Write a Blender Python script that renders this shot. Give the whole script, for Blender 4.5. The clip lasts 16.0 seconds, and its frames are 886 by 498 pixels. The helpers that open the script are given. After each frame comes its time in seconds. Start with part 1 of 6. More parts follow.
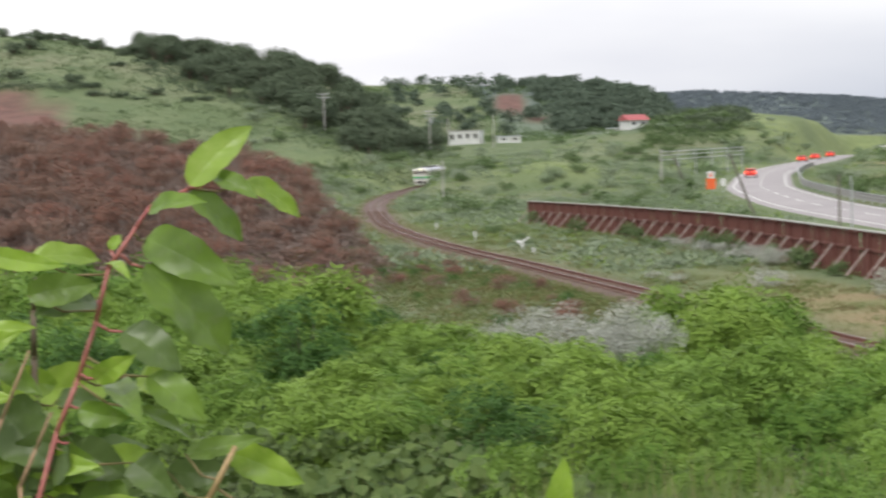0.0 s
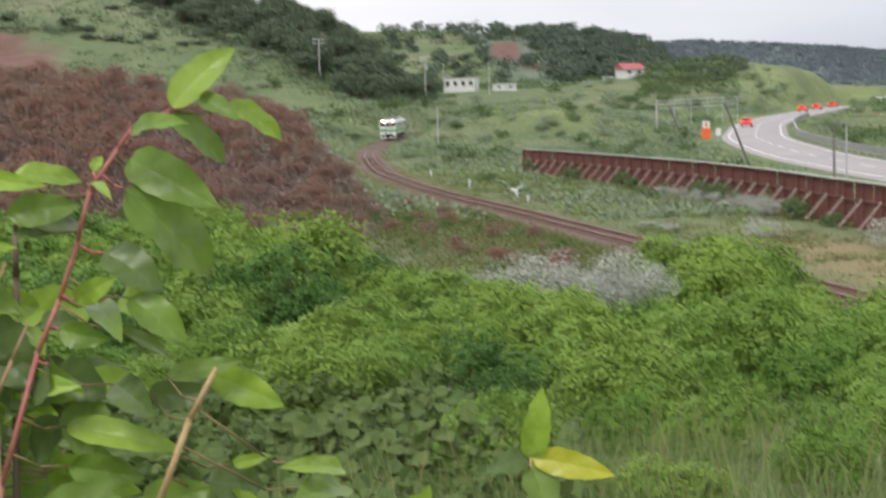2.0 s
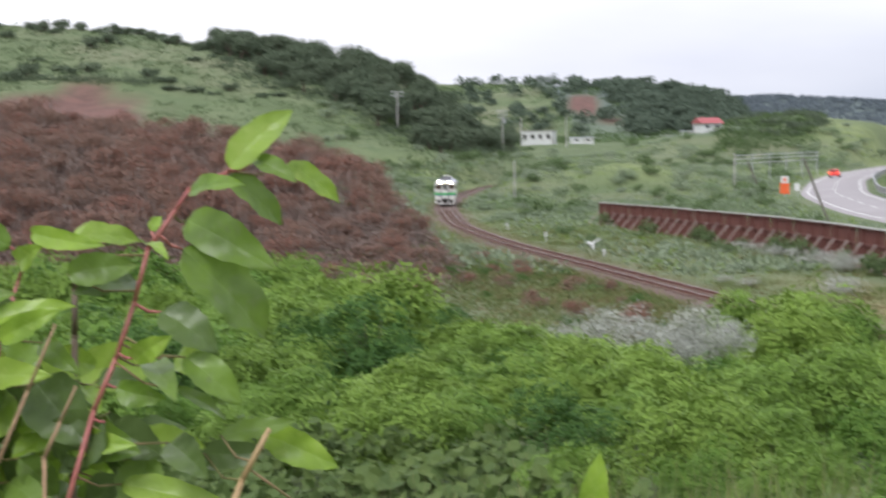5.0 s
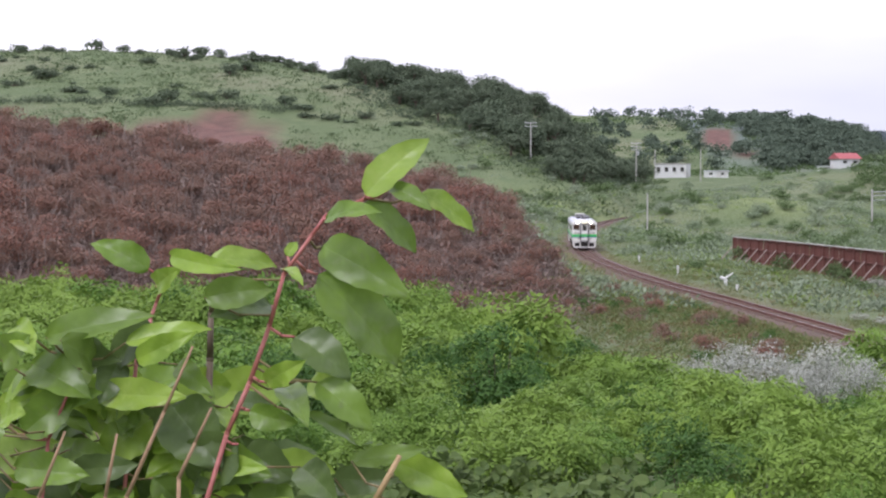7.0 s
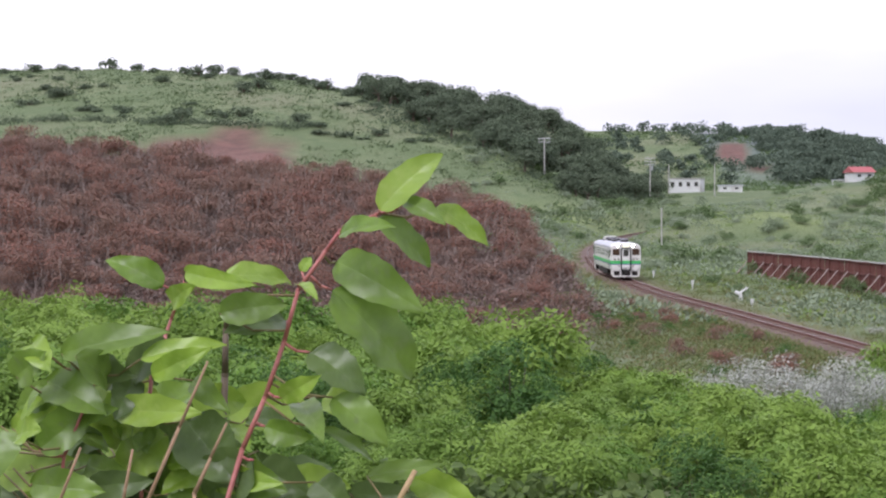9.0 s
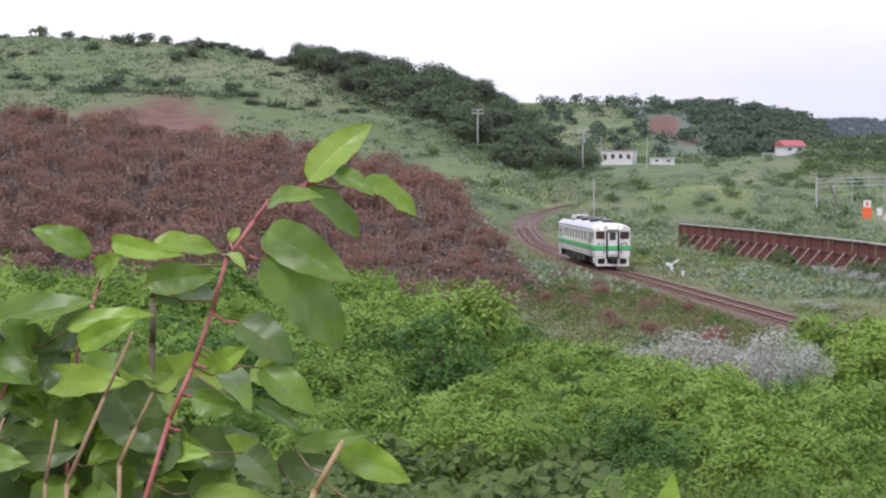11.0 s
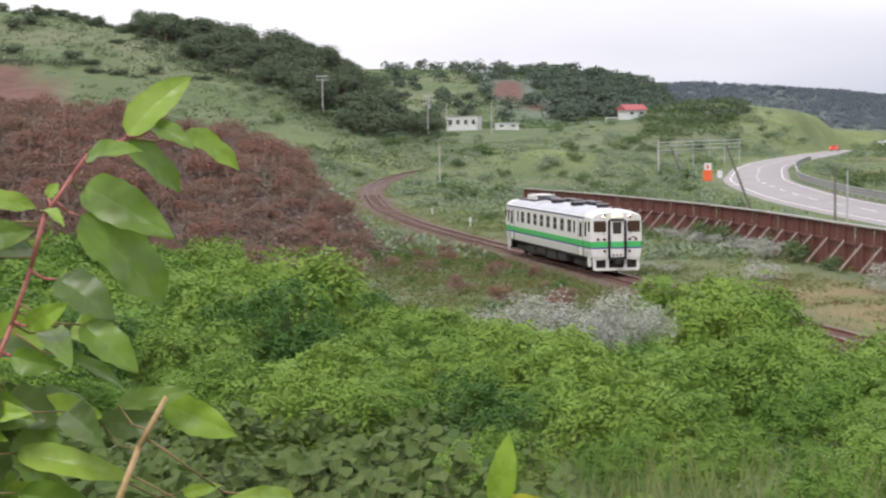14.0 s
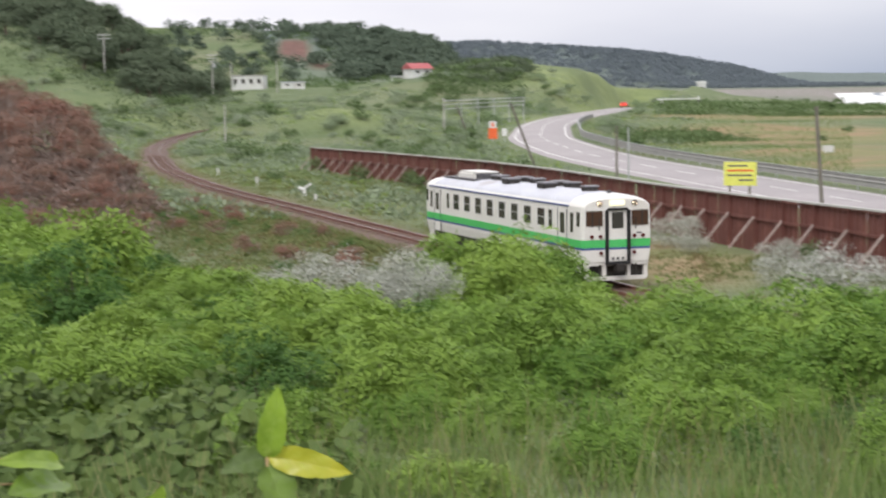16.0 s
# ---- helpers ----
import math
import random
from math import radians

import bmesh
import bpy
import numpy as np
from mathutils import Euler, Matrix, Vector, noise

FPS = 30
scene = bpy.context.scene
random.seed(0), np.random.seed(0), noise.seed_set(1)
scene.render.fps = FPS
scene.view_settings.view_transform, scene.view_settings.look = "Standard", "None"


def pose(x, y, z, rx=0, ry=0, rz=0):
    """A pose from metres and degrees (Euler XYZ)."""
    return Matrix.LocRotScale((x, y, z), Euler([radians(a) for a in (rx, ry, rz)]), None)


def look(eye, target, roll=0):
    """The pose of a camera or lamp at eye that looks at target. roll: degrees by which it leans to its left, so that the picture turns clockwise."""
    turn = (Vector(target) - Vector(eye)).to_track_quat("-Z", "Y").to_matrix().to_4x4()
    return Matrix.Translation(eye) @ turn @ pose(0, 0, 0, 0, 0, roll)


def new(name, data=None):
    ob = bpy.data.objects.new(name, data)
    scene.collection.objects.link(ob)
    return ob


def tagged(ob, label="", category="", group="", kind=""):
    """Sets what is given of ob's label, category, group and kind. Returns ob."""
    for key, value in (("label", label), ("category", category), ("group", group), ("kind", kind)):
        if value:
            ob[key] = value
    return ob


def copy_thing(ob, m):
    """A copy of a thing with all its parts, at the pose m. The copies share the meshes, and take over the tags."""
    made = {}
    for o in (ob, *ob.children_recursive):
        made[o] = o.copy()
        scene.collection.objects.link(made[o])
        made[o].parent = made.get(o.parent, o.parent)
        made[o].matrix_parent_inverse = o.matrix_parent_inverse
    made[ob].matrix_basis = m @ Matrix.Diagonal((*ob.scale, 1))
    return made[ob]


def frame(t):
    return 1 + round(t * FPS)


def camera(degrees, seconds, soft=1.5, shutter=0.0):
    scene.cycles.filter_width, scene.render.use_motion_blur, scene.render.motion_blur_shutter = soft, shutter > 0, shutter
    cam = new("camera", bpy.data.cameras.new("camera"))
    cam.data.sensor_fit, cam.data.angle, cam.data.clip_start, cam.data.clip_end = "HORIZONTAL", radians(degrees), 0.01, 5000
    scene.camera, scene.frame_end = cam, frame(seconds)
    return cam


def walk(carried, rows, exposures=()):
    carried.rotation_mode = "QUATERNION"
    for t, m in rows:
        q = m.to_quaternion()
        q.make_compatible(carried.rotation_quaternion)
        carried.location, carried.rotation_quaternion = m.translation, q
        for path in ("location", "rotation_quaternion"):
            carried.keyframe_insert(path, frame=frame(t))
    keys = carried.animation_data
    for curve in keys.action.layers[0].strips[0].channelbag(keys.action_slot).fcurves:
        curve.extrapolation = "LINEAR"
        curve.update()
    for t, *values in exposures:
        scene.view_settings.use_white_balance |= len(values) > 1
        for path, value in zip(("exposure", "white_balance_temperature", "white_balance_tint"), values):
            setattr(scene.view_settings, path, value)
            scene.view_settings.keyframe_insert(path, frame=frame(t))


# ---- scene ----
# The camera stands on a slope above the line and is turned by hand.
cam = camera(28.0, 16.0, soft=2.2, shutter=0.6)
walk(cam, [
    (0, pose(-0.034, 0.001, 7.511, 86.44, 1.89, -2.92)),
    (0.5, pose(-0.028, 0.000, 7.504, 86.73, 2.47, -0.73)),
    (1, pose(-0.024, -0.000, 7.499, 86.57, 2.36, -1.41)),
    (1.5, pose(-0.020, -0.000, 7.497, 86.68, 1.87, -1.06)),
    (2, pose(-0.020, -0.000, 7.492, 84.74, 1.35, -3.07)),
    (2.5, pose(-0.018, -0.000, 7.492, 83.90, 1.43, -3.77)),
    (3, pose(-0.017, -0.000, 7.497, 83.44, 1.52, -4.44)),
    (3.5, pose(-0.012, 0.001, 7.509, 83.57, 1.64, -4.31)),
    (4, pose(-0.009, 0.000, 7.500, 83.61, 1.53, -4.32)),
    (4.5, pose(-0.006, -0.000, 7.499, 84.18, 1.27, -3.69)),
    (5, pose(-0.003, 0.000, 7.502, 86.48, 0.94, -0.58)),
    (5.2, pose(-0.003, -0.000, 7.499, 86.77, 0.93, 0.32)),
    (7.5, pose(-0.006, 0.000, 7.502, 87.61, -0.04, 3.86)),
    (8, pose(0.000, -0.000, 7.498, 87.81, 0.20, 3.93)),
    (8.5, pose(-0.006, 0.000, 7.501, 88.05, 0.41, 4.28)),
    (11, pose(-0.001, 0.000, 7.501, 87.07, -0.00, 1.99)),
    (11.5, pose(-0.006, -0.001, 7.492, 86.76, 0.00, 1.33)),
    (12, pose(-0.008, -0.000, 7.499, 86.74, 0.16, 0.59)),
    (12.5, pose(0.000, 0.000, 7.500, 86.63, -0.00, -0.02)),
    (13, pose(0.009, 0.000, 7.503, 86.56, 0.44, -1.02)),
    (13.5, pose(0.009, 0.000, 7.502, 86.14, 0.39, -1.89)),
    (14, pose(0.012, -0.000, 7.498, 85.97, 0.53, -2.98)),
    (14.5, pose(0.010, -0.001, 7.489, 85.54, 0.83, -4.53)),
    (15, pose(0.015, 0.001, 7.509, 85.06, 0.86, -5.71)),
    (15.5, pose(0.030, 0.000, 7.503, 85.10, 0.88, -7.54)),
    (16, pose(0.032, -0.001, 7.490, 84.58, 0.70, -9.85)),
], exposures=[(0, 0.6, 6500, 11), (4.5, 0.6, 6500, 11), (5, 0.62, 6150, 14), (7.3, 0.63, 6000, 22), (12.5, 0.63, 6000, 22), (14.5, 0.64, 6500, 14), (16, 0.66, 6500, 14)])

# ---- light: a bright overcast sky ----
world = bpy.data.worlds.new("overcast_sky")
scene.world = world
world.use_nodes = True
wn, wl = world.node_tree.nodes, world.node_tree.links
wn.clear()
w_out = wn.new("ShaderNodeOutputWorld")
w_bg = wn.new("ShaderNodeBackground")
w_sky = wn.new("ShaderNodeTexSky")
w_sky.sky_type, w_sky.sun_disc = "NISHITA", False
w_sky.sun_elevation, w_sky.sun_rotation = radians(50), radians(-30)
w_sky.air_density, w_sky.dust_density = 1.0, 4.0
w_dim = wn.new("ShaderNodeVectorMath")
w_dim.operation = "SCALE"
w_dim.inputs["Scale"].default_value = 0.10
w_geo = wn.new("ShaderNodeTexCoord")
w_map = wn.new("ShaderNodeMapping")
w_map.inputs["Scale"].default_value = (1.2, 1.2, 5.0)
w_noise = wn.new("ShaderNodeTexNoise")
w_noise.inputs["Scale"].default_value, w_noise.inputs["Detail"].default_value = 1.6, 5.0
w_ramp = wn.new("ShaderNodeValToRGB")
w_ramp.color_ramp.elements[0].position, w_ramp.color_ramp.elements[0].color = 0.36, (0.62, 0.63, 0.67, 1)
w_ramp.color_ramp.elements[1].position, w_ramp.color_ramp.elements[1].color = 0.60, (0.80, 0.80, 0.80, 1)
# a darker, bluer bank of cloud low over the sea, to the east
w_sep = wn.new("ShaderNodeSeparateXYZ")
w_az = wn.new("ShaderNodeMapRange")
w_az.inputs["From Min"].default_value, w_az.inputs["From Max"].default_value = 0.02, 0.42
w_el = wn.new("ShaderNodeMapRange")
w_el.inputs["From Min"].default_value, w_el.inputs["From Max"].default_value = 0.09, -0.01
w_both = wn.new("ShaderNodeMath")
w_both.operation = "MULTIPLY"
w_bank = wn.new("ShaderNodeMixRGB")
w_bank.inputs["Color2"].default_value = (0.24, 0.29, 0.37, 1)
w_mix = wn.new("ShaderNodeMixRGB")
w_mix.inputs["Fac"].default_value = 0.93
w_bg.inputs["Strength"].default_value = 1.0
wl.new(w_geo.outputs["Generated"], w_map.inputs["Vector"])
wl.new(w_map.outputs["Vector"], w_noise.inputs["Vector"])
wl.new(w_noise.outputs["Fac"], w_ramp.inputs["Fac"])
wl.new(w_geo.outputs["Generated"], w_sep.inputs["Vector"])
wl.new(w_sep.outputs["X"], w_az.inputs["Value"])
wl.new(w_sep.outputs["Z"], w_el.inputs["Value"])
wl.new(w_az.outputs["Result"], w_both.inputs[0])
wl.new(w_el.outputs["Result"], w_both.inputs[1])
wl.new(w_both.outputs["Value"], w_bank.inputs["Fac"])
wl.new(w_ramp.outputs["Color"], w_bank.inputs["Color1"])
wl.new(w_sky.outputs["Color"], w_dim.inputs[0])
wl.new(w_dim.outputs["Vector"], w_mix.inputs["Color1"])
wl.new(w_bank.outputs["Color"], w_mix.inputs["Color2"])
wl.new(w_mix.outputs["Color"], w_bg.inputs["Color"])
wl.new(w_bg.outputs["Background"], w_out.inputs["Surface"])

sun_data = bpy.data.lights.new("sun", "SUN")
sun_data.energy, sun_data.angle, sun_data.color = 1.5, radians(25), (1.0, 0.97, 0.92)
sun = new("sun", sun_data)
sun.matrix_world = look((-60, -40, 150), (0, 60, 0))


# ---- materials ----
def node_mat(name):
    m = bpy.data.materials.new(name)
    m.use_nodes = True
    nt = m.node_tree
    return m, nt.nodes, nt.links, nt.nodes["Principled BSDF"]


def mixed(n, l, fac, a, b):
    mix = n.new("ShaderNodeMixRGB")
    for key, v in (("Fac", fac), ("Color1", a), ("Color2", b)):
        if hasattr(v, "links"):
            l.new(v, mix.inputs[key])
        elif isinstance(v, tuple):
            mix.inputs[key].default_value = (*v, 1)
        else:
            mix.inputs[key].default_value = v
    return mix.outputs["Color"]


def noise_fac(n, l, scale, low, high, detail=4.0, stretch=(1, 1, 1), kind="Object"):
    co = n.new("ShaderNodeTexCoord")
    mp = n.new("ShaderNodeMapping")
    mp.inputs["Scale"].default_value = stretch
    nz = n.new("ShaderNodeTexNoise")
    nz.inputs["Scale"].default_value, nz.inputs["Detail"].default_value = scale, detail
    rg = n.new("ShaderNodeMapRange")
    rg.inputs["From Min"].default_value, rg.inputs["From Max"].default_value = low, high
    l.new(co.outputs[kind], mp.inputs["Vector"])
    l.new(mp.outputs["Vector"], nz.inputs["Vector"])
    l.new(nz.outputs["Fac"], rg.inputs["Value"])
    return rg.outputs["Result"]


def surface(name, a, b, scale=4.0, rough=0.7, metal=0.0, fine=40.0, bump=0.15, dirt=None, stretch=(1, 1, 1), dirt_at=(0.55, 0.7)):
    """Two tones at a broad scale, a fine grain with relief, and dirt in patches."""
    m, n, l, p = node_mat(name)
    col = mixed(n, l, noise_fac(n, l, scale, 0.35, 0.65, stretch=stretch), a, b)
    grain = noise_fac(n, l, fine, 0.3, 0.7, 3.0, stretch)
    col = mixed(n, l, grain, col, tuple(0.5 * (x + y) * 0.8 for x, y in zip(a, b)))
    if dirt:
        col = mixed(n, l, noise_fac(n, l, scale * 0.7, *dirt_at, 6.0, stretch), col, dirt)
    l.new(col, p.inputs["Base Color"])
    p.inputs["Roughness"].default_value, p.inputs["Metallic"].default_value = rough, metal
    if bump:
        bp = n.new("ShaderNodeBump")
        bp.inputs["Strength"].default_value, bp.inputs["Distance"].default_value = bump, 0.02
        l.new(grain, bp.inputs["Height"])
        l.new(bp.outputs["Normal"], p.inputs["Normal"])
    return m


def leafy(name, tones, rough=0.55, through_light=0.25, patch=0.6, shine=0.3):
    """Leaves: each differs a little, each plant differs, and light comes through."""
    m, n, l, p = node_mat(name)
    geo = n.new("ShaderNodeNewGeometry")
    obj = n.new("ShaderNodeObjectInfo")
    col = mixed(n, l, geo.outputs["Random Per Island"], tones[0], tones[1])
    rg = n.new("ShaderNodeMapRange")
    rg.inputs["To Max"].default_value = patch
    l.new(obj.outputs["Random"], rg.inputs["Value"])
    col = mixed(n, l, rg.outputs["Result"], col, tones[2])
    if len(tones) > 3:
        col = mixed(n, l, noise_fac(n, l, 0.9, 0.5, 0.75), col, tones[3])
    l.new(col, p.inputs["Base Color"])
    p.inputs["Roughness"].default_value = rough
    p.inputs["Specular IOR Level"].default_value = shine
    tr = n.new("ShaderNodeBsdfTranslucent")
    l.new(col, tr.inputs["Color"])
    mx = n.new("ShaderNodeMixShader")
    mx.inputs["Fac"].default_value = through_light
    l.new(p.outputs["BSDF"], mx.inputs[1])
    l.new(tr.outputs["BSDF"], mx.inputs[2])
    l.new(mx.outputs["Shader"], n["Material Output"].inputs["Surface"])
    return m


def plain(name, col, rough=0.5, metal=0.0, glow=0.0):
    m, n, l, p = node_mat(name)
    p.inputs["Base Color"].default_value = (*col, 1)
    p.inputs["Roughness"].default_value, p.inputs["Metallic"].default_value = rough, metal
    if glow:
        p.inputs["Emission Color"].default_value = (*col, 1)
        p.inputs["Emission Strength"].default_value = glow
    return m


M_SHRUB = leafy("shrub_leaves", [(0.078, 0.168, 0.03), (0.165, 0.285, 0.05), (0.235, 0.34, 0.064)], through_light=0.22, patch=0.75, shine=0.15)
M_SHRUB_DARK = leafy("dark_shrub_leaves", [(0.038, 0.10, 0.022), (0.085, 0.17, 0.038), (0.07, 0.14, 0.034)], shine=0.15)
M_SILVER = leafy("silver_leaves", [(0.20, 0.21, 0.17), (0.60, 0.61, 0.57), (0.36, 0.38, 0.31)], through_light=0.15)
M_SAGE = leafy("sage_leaves", [(0.19, 0.24, 0.155), (0.28, 0.325, 0.24), (0.16, 0.24, 0.10)], through_light=0.15, patch=0.9)
M_DEAD = leafy("withered_leaves", [(0.15, 0.105, 0.083), (0.32, 0.135, 0.09), (0.195, 0.14, 0.10)], through_light=0.2)
M_DEADTWIG = leafy("withered_twigs", [(0.14, 0.105, 0.088), (0.235, 0.18, 0.155), (0.17, 0.15, 0.09), (0.26, 0.12, 0.08)], through_light=0.15)
M_VALLEYBUSH = leafy("valley_bush_leaves", [(0.08, 0.135, 0.055), (0.15, 0.21, 0.09), (0.13, 0.18, 0.08)], rough=0.8, through_light=0.15, shine=0.1)
M_LUSH = leafy("lush_grass_blades", [(0.16, 0.26, 0.06), (0.27, 0.36, 0.10), (0.24, 0.32, 0.09)], rough=0.8, through_light=0.2, shine=0.1)
M_FOREST = leafy("forest_leaves", [(0.075, 0.105, 0.07), (0.15, 0.19, 0.12), (0.13, 0.16, 0.105)], rough=0.9, through_light=0.25, shine=0.08)
# a little distance haze is mixed into the far woods' leaf colours
M_HAZED_WOOD = leafy("hazed_wood_leaves", [(0.09, 0.13, 0.095), (0.155, 0.20, 0.14), (0.13, 0.16, 0.125)], rough=0.9, through_light=0.35, shine=0.05)
# haze of distance painted in: bluish leaves, flattened by strong translucence
M_HAZED_RIDGE = leafy("hazed_ridge_leaves", [(0.17, 0.205, 0.225), (0.205, 0.24, 0.26), (0.185, 0.215, 0.24)], rough=0.9, through_light=0.5, shine=0.05)
M_VINE = leafy("vine_leaves", [(0.055, 0.10, 0.026), (0.14, 0.195, 0.05), (0.095, 0.145, 0.04)], rough=0.7)
M_GRASS = leafy("grass_blades", [(0.09, 0.17, 0.035), (0.21, 0.29, 0.09), (0.17, 0.22, 0.08)])
M_DRYGRASS = leafy("dry_grass_blades", [(0.22, 0.20, 0.09), (0.34, 0.30, 0.15), (0.17, 0.22, 0.08)])
M_WEED = leafy("weed_leaves", [(0.10, 0.16, 0.045), (0.20, 0.20, 0.08), (0.14, 0.20, 0.06), (0.20, 0.10, 0.06)])
M_HILLSCRUB = leafy("hill_scrub_leaves", [(0.085, 0.135, 0.06), (0.16, 0.21, 0.095), (0.12, 0.165, 0.08)], through_light=0.15)
M_BARK = surface("bark", (0.10, 0.075, 0.055), (0.17, 0.13, 0.10), 6, 0.9)
M_RUST = surface("rusty_sheet", (0.11, 0.037, 0.03), (0.165, 0.06, 0.046), 1.2, 0.85, 0.0, 20, 0.3, dirt=(0.30, 0.14, 0.10), stretch=(1, 1, 0.25))
M_RAIL = surface("rail_steel", (0.16, 0.07, 0.05), (0.24, 0.12, 0.09), 2, 0.55, 0.2)
M_RAILTOP = plain("worn_rail_head", (0.42, 0.33, 0.30), 0.22, 0.85)
M_TIE = surface("sleeper_wood", (0.11, 0.07, 0.055), (0.19, 0.12, 0.095), 3, 0.9)
M_BALLAST = surface("ballast", (0.105, 0.07, 0.058), (0.17, 0.112, 0.094), 0.7, 0.95, 0, 6, 0.8, dirt=(0.16, 0.15, 0.07), dirt_at=(0.58, 0.72))
M_ASPHALT = surface("asphalt", (0.31, 0.287, 0.292), (0.385, 0.358, 0.362), 0.15, 0.8, 0, 3, 0.2)
M_LINE = surface("road_paint", (0.72, 0.72, 0.70), (0.82, 0.82, 0.8), 1, 0.7)
M_CONCRETE = surface("concrete", (0.42, 0.41, 0.39), (0.52, 0.51, 0.48), 1, 0.85, dirt=(0.3, 0.29, 0.26))
M_GALV = surface("galvanised_steel", (0.42, 0.44, 0.45), (0.55, 0.57, 0.57), 3, 0.5, 0.4)
M_BARRIER = surface("weathered_barrier", (0.27, 0.27, 0.26), (0.36, 0.36, 0.34), 0.8, 0.8, 0, 10, 0.1)
M_DARKPOST = surface("weathered_timber", (0.13, 0.12, 0.10), (0.22, 0.20, 0.17), 3, 0.9)
M_CREAM = surface("cream_paint", (0.74, 0.73, 0.69), (0.82, 0.81, 0.77), 0.6, 0.35, 0, 25, 0.02, dirt=(0.58, 0.53, 0.46), dirt_at=(0.6, 0.8))
M_GREENBAND = surface("green_paint", (0.06, 0.50, 0.12), (0.09, 0.58, 0.17), 0.6, 0.35, 0, 25, 0.02)
M_BLUEBAND = surface("blue_paint", (0.05, 0.08, 0.26), (0.08, 0.12, 0.32), 0.6, 0.35, 0, 25, 0.02)
M_ROOF = surface("grey_roof_paint", (0.50, 0.52, 0.58), (0.62, 0.64, 0.70), 0.5, 0.6, 0, 12, 0.05, dirt=(0.38, 0.36, 0.36))
M_BLACK = surface("black_equipment", (0.018, 0.017, 0.016), (0.05, 0.042, 0.036), 2, 0.7)
M_DARKGREY = surface("dark_vent_metal", (0.06, 0.06, 0.065), (0.13, 0.13, 0.135), 3, 0.6)
M_RUBBER = plain("black_rubber", (0.015, 0.015, 0.016), 0.6)
M_GLASS = plain("dark_window_glass", (0.055, 0.055, 0.048), 0.06)
M_BROWNGLASS = plain("cab_window_glass", (0.075, 0.045, 0.03), 0.07)
M_LAMP = plain("headlight_glow", (1.0, 0.80, 0.56), 0.3, 0, 150)
M_WHITE = surface("white_wall_paint", (0.66, 0.67, 0.66), (0.76, 0.77, 0.75), 0.4, 0.8, dirt=(0.5, 0.49, 0.46))
M_REDROOF = surface("red_roof_sheet", (0.38, 0.09, 0.10), (0.46, 0.13, 0.13), 0.6, 0.6)
M_ORANGE = surface("orange_board", (0.80, 0.12, 0.03), (0.86, 0.17, 0.05), 1, 0.5)
M_YELLOW = surface("yellow_board", (0.72, 0.74, 0.12), (0.80, 0.80, 0.2), 2, 0.5)
M_RED = plain("red_car_paint", (0.60, 0.045, 0.03), 0.3, 0, 0.0)
M_TAIL = plain("tail_light", (1.0, 0.10, 0.05), 0.3, 0, 1.5)
M_SEA = surface("sea_water", (0.16, 0.20, 0.23), (0.22, 0.26, 0.29), 0.01, 0.6, 0, 0.4, 0.3)
M_SURF = surface("surf", (0.8, 0.82, 0.83), (0.9, 0.9, 0.9), 0.05, 0.8)


# ---- mesh helpers ----
def mesh_of(name, verts, faces, mats, face_mat=None, smooth=False):
    me = bpy.data.meshes.new(name)
    me.from_pydata([tuple(v) for v in verts], [], [tuple(f) for f in faces])
    for m in mats if isinstance(mats, (list, tuple)) else [mats]:
        me.materials.append(m)
    if face_mat is not None:
        me.polygons.foreach_set("material_index", np.asarray(face_mat, dtype=np.int32))
    if smooth:
        me.polygons.foreach_set("use_smooth", np.ones(len(me.polygons), dtype=bool))
    me.update()
    return me


def part(name, bm, material, parent, label="", smooth=False):
    """Links a bmesh, or a mesh, as one object under a thing or a part."""
    if isinstance(bm, bmesh.types.BMesh):
        me = bpy.data.meshes.new(name)
        bm.to_mesh(me)
        bm.free()
        me.materials.append(material)
        if smooth:
            me.polygons.foreach_set("use_smooth", np.ones(len(me.polygons), dtype=bool))
    else:
        me = bm
    ob = new(name, me)
    if parent is not None:
        ob.parent = parent
    if label:
        ob["label"] = label
    return ob


def box(bm, x0, x1, y0, y1, z0, z1, bevel=0.0):
    m = Matrix.Translation(((x0 + x1) / 2, (y0 + y1) / 2, (z0 + z1) / 2)) @ Matrix.Diagonal((x1 - x0, y1 - y0, z1 - z0, 1))
    made = bmesh.ops.create_cube(bm, size=1, matrix=m)["verts"]
    if bevel:
        bmesh.ops.bevel(bm, geom=list({e for v in made for e in v.link_edges}), offset=bevel, segments=2, affect="EDGES")
    return bm


def rod(bm, a, b, ra, rb=None, sides=8):
    a, b = Vector(a), Vector(b)
    q = (b - a).to_track_quat("Z", "Y").to_matrix().to_4x4()
    bmesh.ops.create_cone(bm, cap_ends=True, segments=sides, radius1=ra, radius2=ra if rb is None else rb, depth=(b - a).length,
                          matrix=Matrix.Translation((a + b) / 2) @ q)
    return bm


